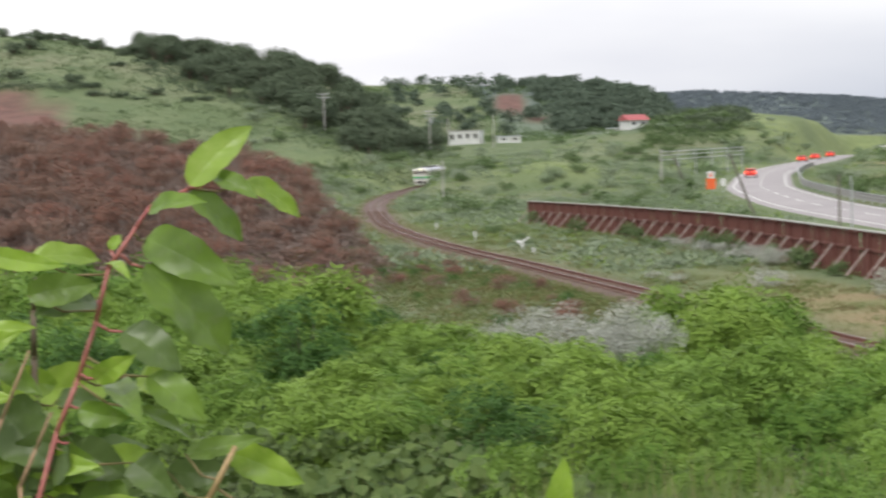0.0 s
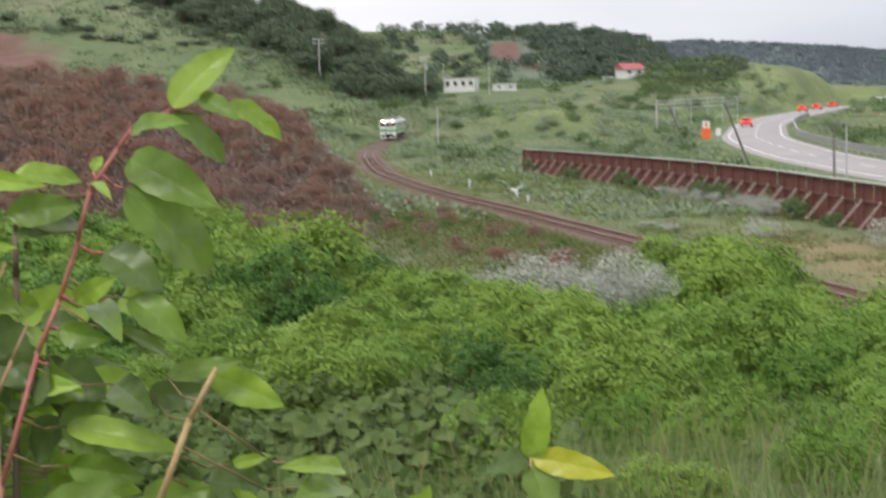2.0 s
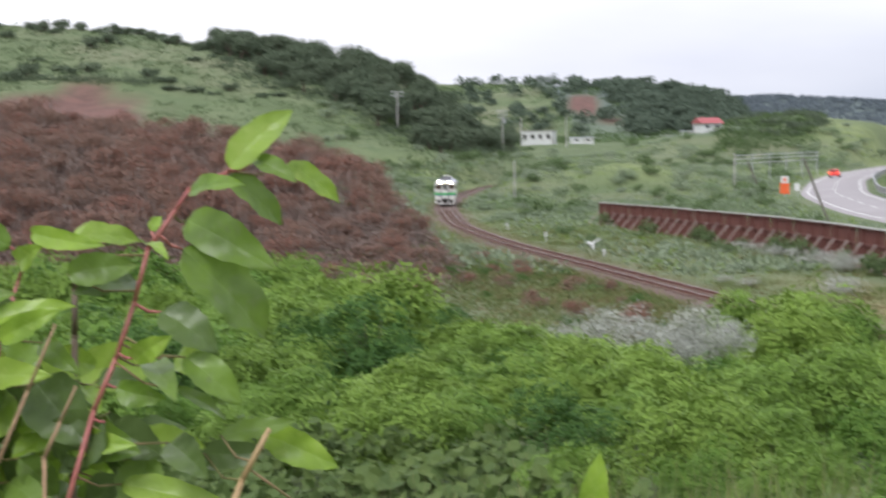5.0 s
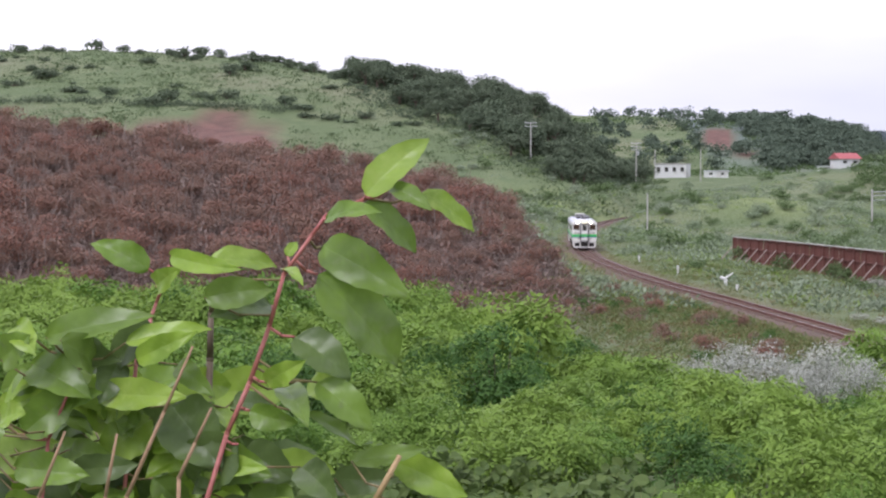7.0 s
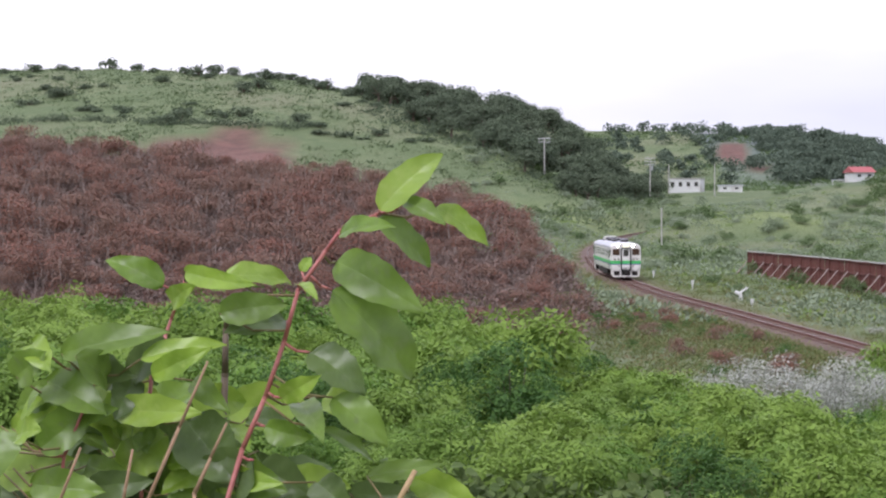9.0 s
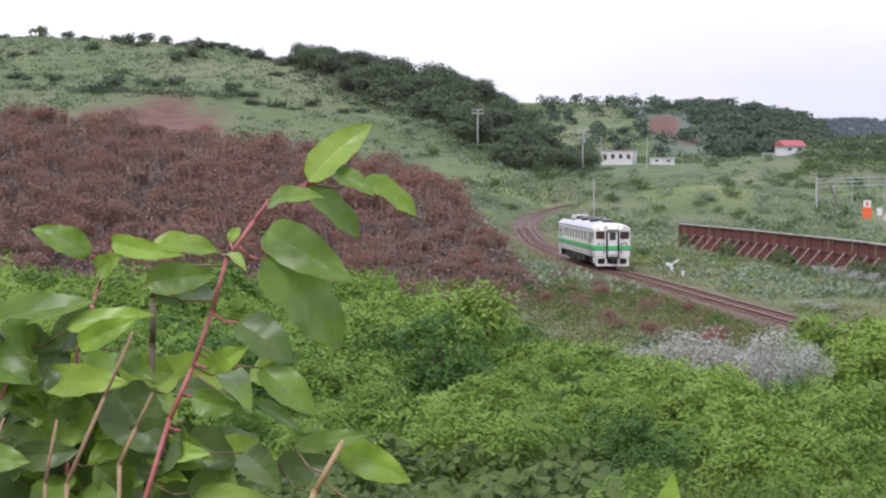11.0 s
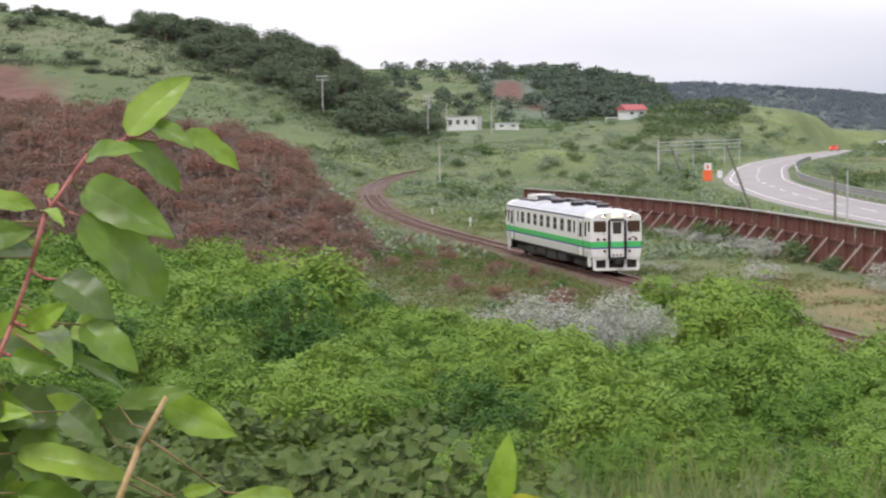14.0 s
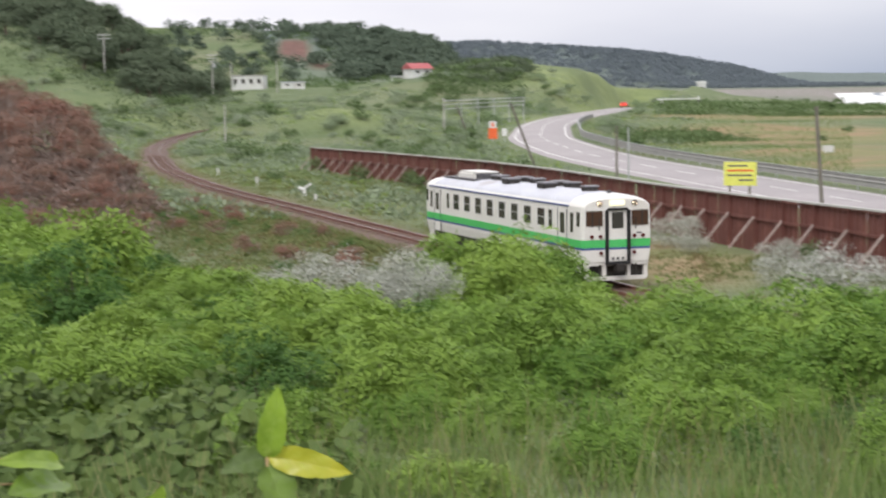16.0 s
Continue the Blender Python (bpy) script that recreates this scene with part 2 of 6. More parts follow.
def spline(points, step):
    """A smooth line through the points, as evenly spaced x, y."""
    p = np.array(points, float)
    p = np.vstack([2 * p[0] - p[1], p, 2 * p[-1] - p[-2]])
    out = []
    for i in range(1, len(p) - 2):
        t = np.linspace(0, 1, 24, endpoint=False)[:, None]
        a, b, c, d = p[i - 1], p[i], p[i + 1], p[i + 2]
        out.append(0.5 * (2 * b + (c - a) * t + (2 * a - 5 * b + 4 * c - d) * t ** 2 + (3 * b - a - 3 * c + d) * t ** 3))
    out = np.vstack([*out, p[-2:-1]])
    for _ in range(40):
        out[1:-1] = 0.25 * out[:-2] + 0.5 * out[1:-1] + 0.25 * out[2:]
    s = np.r_[0, np.cumsum(np.hypot(*np.diff(out, axis=0).T))]
    q = np.arange(0, s[-1], step)
    return np.stack([np.interp(q, s, out[:, 0]), np.interp(q, s, out[:, 1])], 1), q


def normals_of(line):
    d = np.gradient(line, axis=0)
    d /= np.hypot(d[:, 0], d[:, 1])[:, None]
    return np.stack([d[:, 1], -d[:, 0]], 1)


def track_z(y):
    return np.interp(y, [20, 64, 90, 112, 190, 400], [0.1, -0.22, -0.45, -0.58, -1.4, -1.6])


TRACK = [(19, -60), (21.0, 0), (21.4, 16), (21.0, 28), (20.2, 38), (19.4, 47), (18.7, 55), (17.6, 63.6), (15.8, 76), (14.85, 84), (13.65, 93),
         (11.9, 105), (10.0, 119), (8.1, 133), (6.2, 150), (4.4, 173), (3.3, 192), (2.6, 227), (3.0, 256), (5.0, 287), (8.1, 316),
         (11.3, 338), (15.5, 358), (21.5, 378), (32, 402)]
WALL = [(17.8, 181), (21.3, 160), (23.7, 141), (25.2, 128), (26.2, 110), (26.7, 95), (27.2, 84), (27.9, 73), (28.6, 64.8), (29.4, 50), (29.8, 30)]
ROAD = [(43, -60), (42.2, 30), (42.0, 70), (42.2, 95), (42.5, 120), (42.9, 145), (44.0, 168), (46.8, 192), (51.3, 222), (57.8, 250), (66.5, 285), (80, 328), (101, 383), (124, 438), (157, 520)]

# Crest lines of the hills: x, y, height and half width.
HILLS = {
    "grassy_hill": [(-260, 560, 47, 170), (-174, 540, 45, 170), (-130, 520, 43.5, 165), (-86, 500, 39.5, 160), (-59, 480, 33, 135), (-37, 480, 29.8, 115),
                    (-25.5, 488, 27.2, 105), (-13, 495, 24, 88), (2, 500, 17.5, 42), (14, 490, 12.0, 26), (17, 465, 8, 18), (17, 440, 5, 12)],
    "back_hill": [(-60, 930, 40, 260), (10, 900, 36, 240), (33, 900, 36, 220), (69, 850, 32, 190), (96, 850, 31, 160), (123, 850, 24, 120), (139, 830, 14, 80), (152, 810, 8, 40)],
    "hummock": [(22, 300, 1.8, 14), (33, 300, 3.4, 18), (43, 306, 2.2, 12)],
    "knoll": [(72, 470, 6.0, 28), (77, 450, 9.6, 42), (86, 440, 11.6, 50), (100, 460, 12.2, 52), (120, 480, 9.6, 46), (140, 520, 5.0, 34)],
    "far_hill": [(200, 1950, 44, 400), (314, 1900, 47, 380), (356, 1900, 48, 340), (459, 1900, 44, 280), (519, 1900, 41, 220), (567, 1900, 33, 160), (628, 1900, 26, 110), (664, 1900, 10, 70), (693, 1900, -2, 40)],
    "headland": [(1480, 4000, 2, 300), (1534, 4000, 20, 300), (1687, 4000, 14, 300), (1950, 4000, 12, 300)],
    "brown_mound": [(-80, 130, 11.8, 72), (-43, 130, 10.8, 68), (-32.4, 130, 9.7, 60), (-22, 132, 8.4, 48), (-15.3, 132, 7.4, 32), (-10, 130, 6.0, 15),
                    (-6.4, 129, 4.8, 9), (-3.6, 126, 3.2, 6)],
}


def to_line(x, y, line):
    """The distance to a broken line, and the rest of its columns at the nearest place."""
    best = np.full(x.shape, 1e9)
    rest = [np.zeros(x.shape) for _ in range(line.shape[1] - 2)]
    for a, b in zip(line[:-1], line[1:]):
        d = b[:2] - a[:2]
        t = np.clip(((x - a[0]) * d[0] + (y - a[1]) * d[1]) / (d @ d), 0, 1)
        dist = np.hypot(x - a[0] - t * d[0], y - a[1] - t * d[1])
        near = dist < best
        best = np.where(near, dist, best)
        for k in range(len(rest)):
            rest[k] = np.where(near, a[2 + k] + t * (b[2 + k] - a[2 + k]), rest[k])
    return best, rest


def soft_step(v, a, b):
    t = np.clip((v - a) / (b - a), 0, 1)
    return t * t * (3 - 2 * t)


TRACK_LINE, TRACK_S = spline(TRACK, 0.5)
WALL_LINE, WALL_S = spline(WALL, 0.5)
ROAD_LINE, ROAD_S = spline(ROAD, 1.0)


def wobble(x, y, size):
    return np.sin(x / size + 1.3 * np.sin(y / size * 0.7)) * np.cos(y / size * 1.1 + 0.8 * np.sin(x / size * 0.6 + 1.0))


def hill_rise(x, y, crest, h):
    """How far a hill stands over the land: the most that any stretch of its crest gives."""
    rise = np.zeros(x.shape)
    for a, b in zip(crest[:-1], crest[1:]):
        d = b[:2] - a[:2]
        t = np.clip(((x - a[0]) * d[0] + (y - a[1]) * d[1]) / (d @ d), 0, 1)
        dist = np.hypot(x - a[0] - t * d[0], y - a[1] - t * d[1])
        z, w = a[2] + t * (b[2] - a[2]), a[3] + t * (b[3] - a[3])
        r = np.clip(1 - dist / w, 0, 1)
        r = np.clip(r * (1 + 0.10 * wobble(x, y, 13.0) * (1 - r)), 0, 1)
        rise = np.maximum(rise, np.maximum(z - h, 0) * (0.8 * r + 0.2 * r * r * (3 - 2 * r)))
    return rise


def mound_edge(x, y):
    """The mound breaks off towards the line."""
    return 1 - soft_step(x - np.interp(y, [70, 90, 105, 120, 130, 140], [4.0, 4.0, 2.8, 1.2, -0.8, -2.5]), -5, 0)


def road_z(y):
    """The road runs level, then drops behind a low rise."""
    return np.interp(y, [0, 441, 450, 480, 520], [0, 0, -0.2, -2.3, -4.2])


def ground_z(x, y):
    x, y = np.atleast_1d(np.asarray(x, float)), np.atleast_1d(np.asarray(y, float))
    h = np.interp(y, [20, 64, 190, 260, 330, 400, 500, 700, 1200, 2500], [0.2, -0.25, -1.65, -1.7, 0.5, 3.2, 5.0, 6, 4, -3])
    sea = soft_step(x - 0.18 * y, 25, 150)                       # the coast falls away to the east
    h = h * (1 - sea) + sea * np.interp(y, [0, 250, 900, 2500], [-0.3, -0.8, -3.6, -3.8])
    h += 0.35 * wobble(x, y, 9.0) * soft_step(y, 150, 260) + 0.9 * wobble(x + 40, y, 31.0) * soft_step(y, 200, 340) * (1 - sea)
    for name, crest in HILLS.items():
        rise = hill_rise(x, y, np.array(crest, float), h)
        if name == "grassy_hill":
            rise = rise * (1 - soft_step(x - 0.0385 * y, -27, 3))
        if name == "brown_mound":
            rise = rise * mound_edge(x, y)
        if name == "back_hill":
            rise = rise * (1 - soft_step(x / np.maximum(y, 1), 0.160, 0.205))
        h = h + rise
    # the slope on which the camera stands
    slope = np.interp(y, [-40, 0, 6, 14, 25, 38, 47, 58], [7.5, 5.9, 5.1, 4.1, 3.3, 2.5, 1.3, -0.4]) - 0.17 * np.clip(x - 6, 0, 14) * soft_step(y, 15, 35)
    slope = slope + soft_step(-x, -1, 6) * np.interp(y, [34, 46, 56, 64, 74], [0, 0.9, 1.9, 1.9, 0.0])
    h = np.maximum(h, slope + 0.15 * wobble(x, y, 3.0))
    # shelves for the line and the road
    d, (ty,) = to_line(x, y, np.c_[TRACK_LINE[::12], TRACK_LINE[::12, 1]])
    k = 1 - soft_step(d, 3.0, 9.0)
    h = h * (1 - k) + k * (track_z(ty) - 0.32)
    d, (ry,) = to_line(x, y, np.c_[ROAD_LINE[::8], ROAD_LINE[::8, 1]])
    k = 1 - soft_step(d, 6.0, 14.0)
    h = h * (1 - k) + k * (road_z(ry) - 0.12)
    shore = soft_step(x - 0.395 * y, 4, 26) * soft_step(y, 420, 620) * (1 - soft_step(y, 1250, 1400))
    return h * (1 - shore) + shore * np.minimum(h, -8.0)


GRID = {}


def ground_at(x, y):
    """The height of the finished ground sheet, inside the finer sector."""
    x, y = np.atleast_1d(np.asarray(x, float)), np.atleast_1d(np.asarray(y, float))
    i = np.interp(np.hypot(x, y), GRID["r"], np.arange(len(GRID["r"])))
    j = np.interp(np.degrees(np.arctan2(x, y)), GRID["az"], np.arange(len(GRID["az"])))
    a, b = np.minimum(i.astype(int), len(GRID["r"]) - 2), np.minimum(j.astype(int), len(GRID["az"]) - 2)
    u, v, z = i - a, j - b, GRID["z"]
    return (z[a, b] * (1 - u) + z[a + 1, b] * u) * (1 - v) + (z[a, b + 1] * (1 - u) + z[a + 1, b + 1] * u) * v


# ---- ground: one sheet, finer near the line ----
def ground():
    az = np.radians(np.r_[np.arange(-180, -24, 6), np.arange(-24, 40, 0.2), np.arange(40, 180, 6)])
    r = np.r_[0.6, np.geomspace(1.5, 4800, 330)]
    a, rr = np.meshgrid(az, r)
    x, y = rr * np.sin(a), rr * np.cos(a)
    z = ground_z(x.ravel(), y.ravel())
    na, nr = len(az), len(r)
    i, j = np.meshgrid(np.arange(nr - 1), np.arange(na))
    i, j = i.ravel(), j.ravel()
    k = (j + 1) % na
    faces = np.stack([i * na + j, i * na + k, (i + 1) * na + k, (i + 1) * na + j], 1)
    verts = np.c_[x.ravel(), y.ravel(), z]
    GRID.update(az=np.degrees(az), r=r, z=z.reshape(nr, na))
    verts = np.vstack([verts, [[0, 0, ground_z(0, 0)[0]]]])
    faces = faces.tolist() + [[len(verts) - 1, (q + 1) % na, q] for q in range(na)]
    m, n, l, p = node_mat("meadow")
    col = mixed(n, l, noise_fac(n, l, 0.05, 0.4, 0.62), (0.11, 0.155, 0.065), (0.20, 0.235, 0.125))
    col = mixed(n, l, noise_fac(n, l, 0.35, 0.45, 0.7), col, (0.12, 0.165, 0.08))
    col = mixed(n, l, noise_fac(n, l, 0.022, 0.5, 0.62), col, (0.21, 0.215, 0.135))
    col = mixed(n, l, noise_fac(n, l, 0.16, 0.52, 0.68), col, (0.10, 0.145, 0.065))
    col = mixed(n, l, noise_fac(n, l, 2.5, 0.35, 0.75), col, (0.11, 0.15, 0.06))
    at = n.new("ShaderNodeAttribute")
    at.attribute_name = "cover"
    sp = n.new("ShaderNodeSeparateColor")
    l.new(at.outputs["Color"], sp.inputs["Color"])
    earth = mixed(n, l, noise_fac(n, l, 0.25, 0.4, 0.6), (0.185, 0.095, 0.078), (0.13, 0.072, 0.058))
    col = mixed(n, l, sp.outputs["Red"], col, earth)
    dry = mixed(n, l, noise_fac(n, l, 0.12, 0.4, 0.6), (0.29, 0.205, 0.115), (0.20, 0.20, 0.085))
    col = mixed(n, l, sp.outputs["Green"], col, dry)
    # woodland floor in blue-grey, which carries the haze of the far hills
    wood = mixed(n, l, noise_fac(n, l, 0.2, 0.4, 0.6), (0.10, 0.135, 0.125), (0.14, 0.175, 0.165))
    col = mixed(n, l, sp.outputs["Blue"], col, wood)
    more = n.new("ShaderNodeAttribute")
    more.attribute_name = "growth"
    sp2 = n.new("ShaderNodeSeparateColor")
    l.new(more.outputs["Color"], sp2.inputs["Color"])
    lush = mixed(n, l, noise_fac(n, l, 0.3, 0.4, 0.65), (0.215, 0.265, 0.105), (0.16, 0.205, 0.08))
    col = mixed(n, l, sp2.outputs["Red"], col, lush)
    sand = mixed(n, l, noise_fac(n, l, 0.05, 0.4, 0.6), (0.27, 0.24, 0.23), (0.20, 0.20, 0.17))
    col = mixed(n, l, sp2.outputs["Green"], col, sand)
    litter = mixed(n, l, noise_fac(n, l, 0.6, 0.4, 0.6), (0.14, 0.088, 0.07), (0.095, 0.065, 0.05))
    col = mixed(n, l, sp2.outputs["Blue"], col, litter)
    l.new(col, p.inputs["Base Color"])
    p.inputs["Roughness"].default_value = 0.95
    bp = n.new("ShaderNodeBump")
    bp.inputs["Strength"].default_value, bp.inputs["Distance"].default_value = 0.8, 0.3
    l.new(noise_fac(n, l, 3.0, 0.2, 0.8), bp.inputs["Height"])
    l.new(bp.outputs["Normal"], p.inputs["Normal"])
    me = mesh_of("ground", verts, faces, m, smooth=True)
    X, Y = verts[:, 0], verts[:, 1]
    # land cover: bare red earth, dry grass, woodland floor with haze in its tint
    def patch(cx, cy, ax, ay):
        return np.clip(1.6 - 1.2 * np.hypot((X - cx) / ax, (Y - cy) / ay) + 0.35 * wobble(X, Y, 5.0), 0, 1)
    d_tr, _ = to_line(X, Y, TRACK_LINE[::12])
    scar = np.clip(np.maximum(1.6 * patch(69, 775, 8, 38), 1.4 * patch(78, 728, 10, 9)), 0, 1)
    earth = np.maximum.reduce([np.clip(2.4 * patch(-80, 397, 19, 17) - 0.5, 0, 1) * (Y < 419), scar,
                               np.clip(1.1 - d_tr / 2.9, 0, 1)])
    litter = np.clip(hill_rise(X, Y, np.array(HILLS["brown_mound"], float), 0 * X - 0.6) * mound_edge(X, Y) / 1.2 - 0.3, 0, 1)
    dry = np.maximum.reduce([patch(22, 80, 4, 16), patch(95, 250, 25, 30), patch(120, 320, 45, 14), patch(75, 170, 20, 18), 1.2 * patch(100, 268, 22, 16), 1.3 * patch(82, 202, 12, 14)]) * 0.9
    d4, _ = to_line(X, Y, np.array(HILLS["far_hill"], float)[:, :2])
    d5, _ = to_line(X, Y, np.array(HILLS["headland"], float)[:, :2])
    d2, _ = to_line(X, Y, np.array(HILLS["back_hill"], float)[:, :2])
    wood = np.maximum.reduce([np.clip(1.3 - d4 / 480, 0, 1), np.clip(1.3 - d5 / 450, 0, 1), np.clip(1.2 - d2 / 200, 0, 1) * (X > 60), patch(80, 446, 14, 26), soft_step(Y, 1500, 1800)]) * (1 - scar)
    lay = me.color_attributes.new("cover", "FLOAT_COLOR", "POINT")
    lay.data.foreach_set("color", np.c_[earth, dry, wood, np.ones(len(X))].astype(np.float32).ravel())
    lush = np.maximum.reduce([patch(100, 425, 18, 30), patch(126, 476, 22, 34), patch(146, 520, 16, 30), 0.8 * patch(33, 300, 14, 12), 0.8 * patch(8, 345, 26, 26), 0.7 * patch(40, 350, 22, 22), 0.7 * patch(70, 330, 18, 26)])
    sand = soft_step(Y, 560, 760) * soft_step(X - 0.27 * Y, 0, 40) * (1 - wood) * (1 - soft_step(Y, 1350, 1600))
    lay = me.color_attributes.new("growth", "FLOAT_COLOR", "POINT")
    lay.data.foreach_set("color", np.c_[lush, sand, litter, np.ones(len(X))].astype(np.float32).ravel())
    tagged(new("ground", me), "rolling coastal grassland with bare red earth", "ground", kind="structure")
    sv = [(-300, 300, -6.2), (4900, 300, -6.2), (4900, 4900, -6.2), (-300, 4900, -6.2)]
    a = np.linspace(0, 1, 30)
    sx, sy = 237 + 316 * a, 600 + 800 * a                # two lines of surf along the beach
    vv = [(x + 14 + o + 4 * math.sin(0.02 * y), y, -6.1) for x, y in zip(sx, sy) for o in (0, 34, 40, 66)]
    ff = [(4 * i + j, 4 * i + j + 1, 4 * i + j + 5, 4 * i + j + 4) for i in range(29) for j in (0, 2)]
    tagged(new("surf", mesh_of("surf", vv, ff, M_SURF)), "white surf along the beach", "surf", kind="structure")
    tagged(new("water", mesh_of("water", sv, [(0, 1, 2, 3)], M_SEA)), "flat grey sea under cloud", "sea", kind="structure")


ground()


# ---- the line: ballast, sleepers, rails ----
def ribbon(line, offs, zs, lift):
    """A band that follows a line: offsets and heights across it."""
    nn = normals_of(line)
    n, k = len(line), len(offs)
    v = [(line[i, 0] + nn[i, 0] * o, line[i, 1] + nn[i, 1] * o, lift[i] + z) for i in range(n) for o, z in zip(offs, zs)]
    f = [(i * k + j, i * k + j + 1, (i + 1) * k + j + 1, (i + 1) * k + j) for i in range(n - 1) for j in range(k - 1)]
    return v, f


def railway():
    line = TRACK_LINE[::2]
    lift = track_z(line[:, 1])
    line_ob = tagged(new("railway_track"), "single rusty railway track on reddish ballast in grass", "railway track", kind="structure")
    v, f = ribbon(line, [-2.0, -1.45, -1.15, 0, 1.15, 1.45, 2.0], [-0.42, -0.22, -0.17, -0.165, -0.17, -0.22, -0.42], lift)
    part("ballast", mesh_of("ballast", v, f, M_BALLAST), None, line_ob)
    for side in (-1, 1):
        o = side * 0.5685
        v, f = ribbon(line, [o - 0.07, o - 0.02, o - 0.034, o - 0.034, o + 0.034, o + 0.034, o + 0.02, o + 0.07],
                      [-0.15, -0.13, -0.05, 0.0, 0.0, -0.05, -0.13, -0.15], lift)
        fm = [1 if i % 7 == 3 else 0 for i in range(len(f))]
        part("rail", mesh_of("rail", v, f, [M_RAIL, M_RAILTOP], fm), None, line_ob, "rusty steel rail with a worn head")
    bm = box(bmesh.new(), -1.05, 1.05, -0.11, 0.11, -0.19, -0.135, 0.012)
    tie = bpy.data.meshes.new("sleeper")
    bm.to_mesh(tie)
    bm.free()
    tie.materials.append(M_TIE)
    d = np.gradient(TRACK_LINE, axis=0)
    rng = random.Random(4)
    picks = [i for i in range(0, len(TRACK_LINE)) if 40 < TRACK_LINE[i, 1] < 230]
    for i in picks[::1]:
        if i % 4 == 3:
            continue
        x, y = TRACK_LINE[i]
        if len([1 for o in line_ob.children if o.name.startswith("sleeper")]) >= 290:
            break
        ob = new("sleeper", tie)
        ob.parent = line_ob
        ob.matrix_basis = pose(x, y, track_z(y) + rng.uniform(-0.008, 0.008), 0, 0, math.degrees(math.atan2(d[i, 1], d[i, 0])) - 90 + rng.uniform(-1.5, 1.5))


railway()


# ---- road with painted lines and a guard rail ----
def road():
    lift = road_z(ROAD_LINE[:, 1]) - 0.02
    v, f = ribbon(ROAD_LINE, [-4.6, -4.2, 0, 4.2, 4.6], [-0.3, 0.0, 0.06, 0.0, -0.3], lift)
    ob = tagged(new("road", mesh_of("road", v, f, M_ASPHALT, smooth=True)), "grey two-lane coast road in a long bend", "road", kind="structure")
    for o in (-3.4, 3.4):
        v, f = ribbon(ROAD_LINE, [o - 0.09, o + 0.09], [0.018, 0.018], lift + 0.06 * (1 - abs(o) / 4.2))
        part("edge_line", mesh_of("edge_line", v, f, M_LINE), None, ob, "white painted edge line")
    i = 60
    while i < len(ROAD_LINE) - 12:
        seg = ROAD_LINE[i:i + 6]
        v, f = ribbon(seg, [-0.09, 0.09], [0.066, 0.066], lift[i:i + len(seg)] + 0.012)
        part("lane_dash", mesh_of("lane_dash", v, f, M_LINE), None, ob)
        i += 11


road()


def guard_rail():
    keep = (ROAD_LINE[:, 1] > 60) & (ROAD_LINE[:, 1] < 330)
    line = ROAD_LINE[keep]
    nn = normals_of(line)
    line = line + nn * 5.4
    ob = tagged(new("guard_rail"), "galvanised steel guard rail along the road", "guard rail")
    v, f = ribbon(line, [0.0, -0.05, 0.0, -0.05, 0.0, -0.02], [0.84, 0.74, 0.62, 0.50, 0.38, 0.12], np.zeros(len(line)))
    part("beam", mesh_of("beam", v, f, M_BARRIER), None, ob)
    v, f = ribbon(line, [-0.08, 0.08], [0.86, 0.86], np.zeros(len(line)))
    part("cap", mesh_of("cap", v, f, M_GALV), None, ob, "pale cap rail")
    bm = rod(bmesh.new(), (0, 0, -0.5), (0, 0, 0.82), 0.06, sides=8)
    post = bpy.data.meshes.new("post")
    bm.to_mesh(post)
    bm.free()
    post.materials.append(M_GALV)
    for i in range(0, len(line), 4):
        o = new("post", post)
        o.parent = ob
        o.location = (line[i, 0] + 0.1, line[i, 1], 0)


guard_rail()


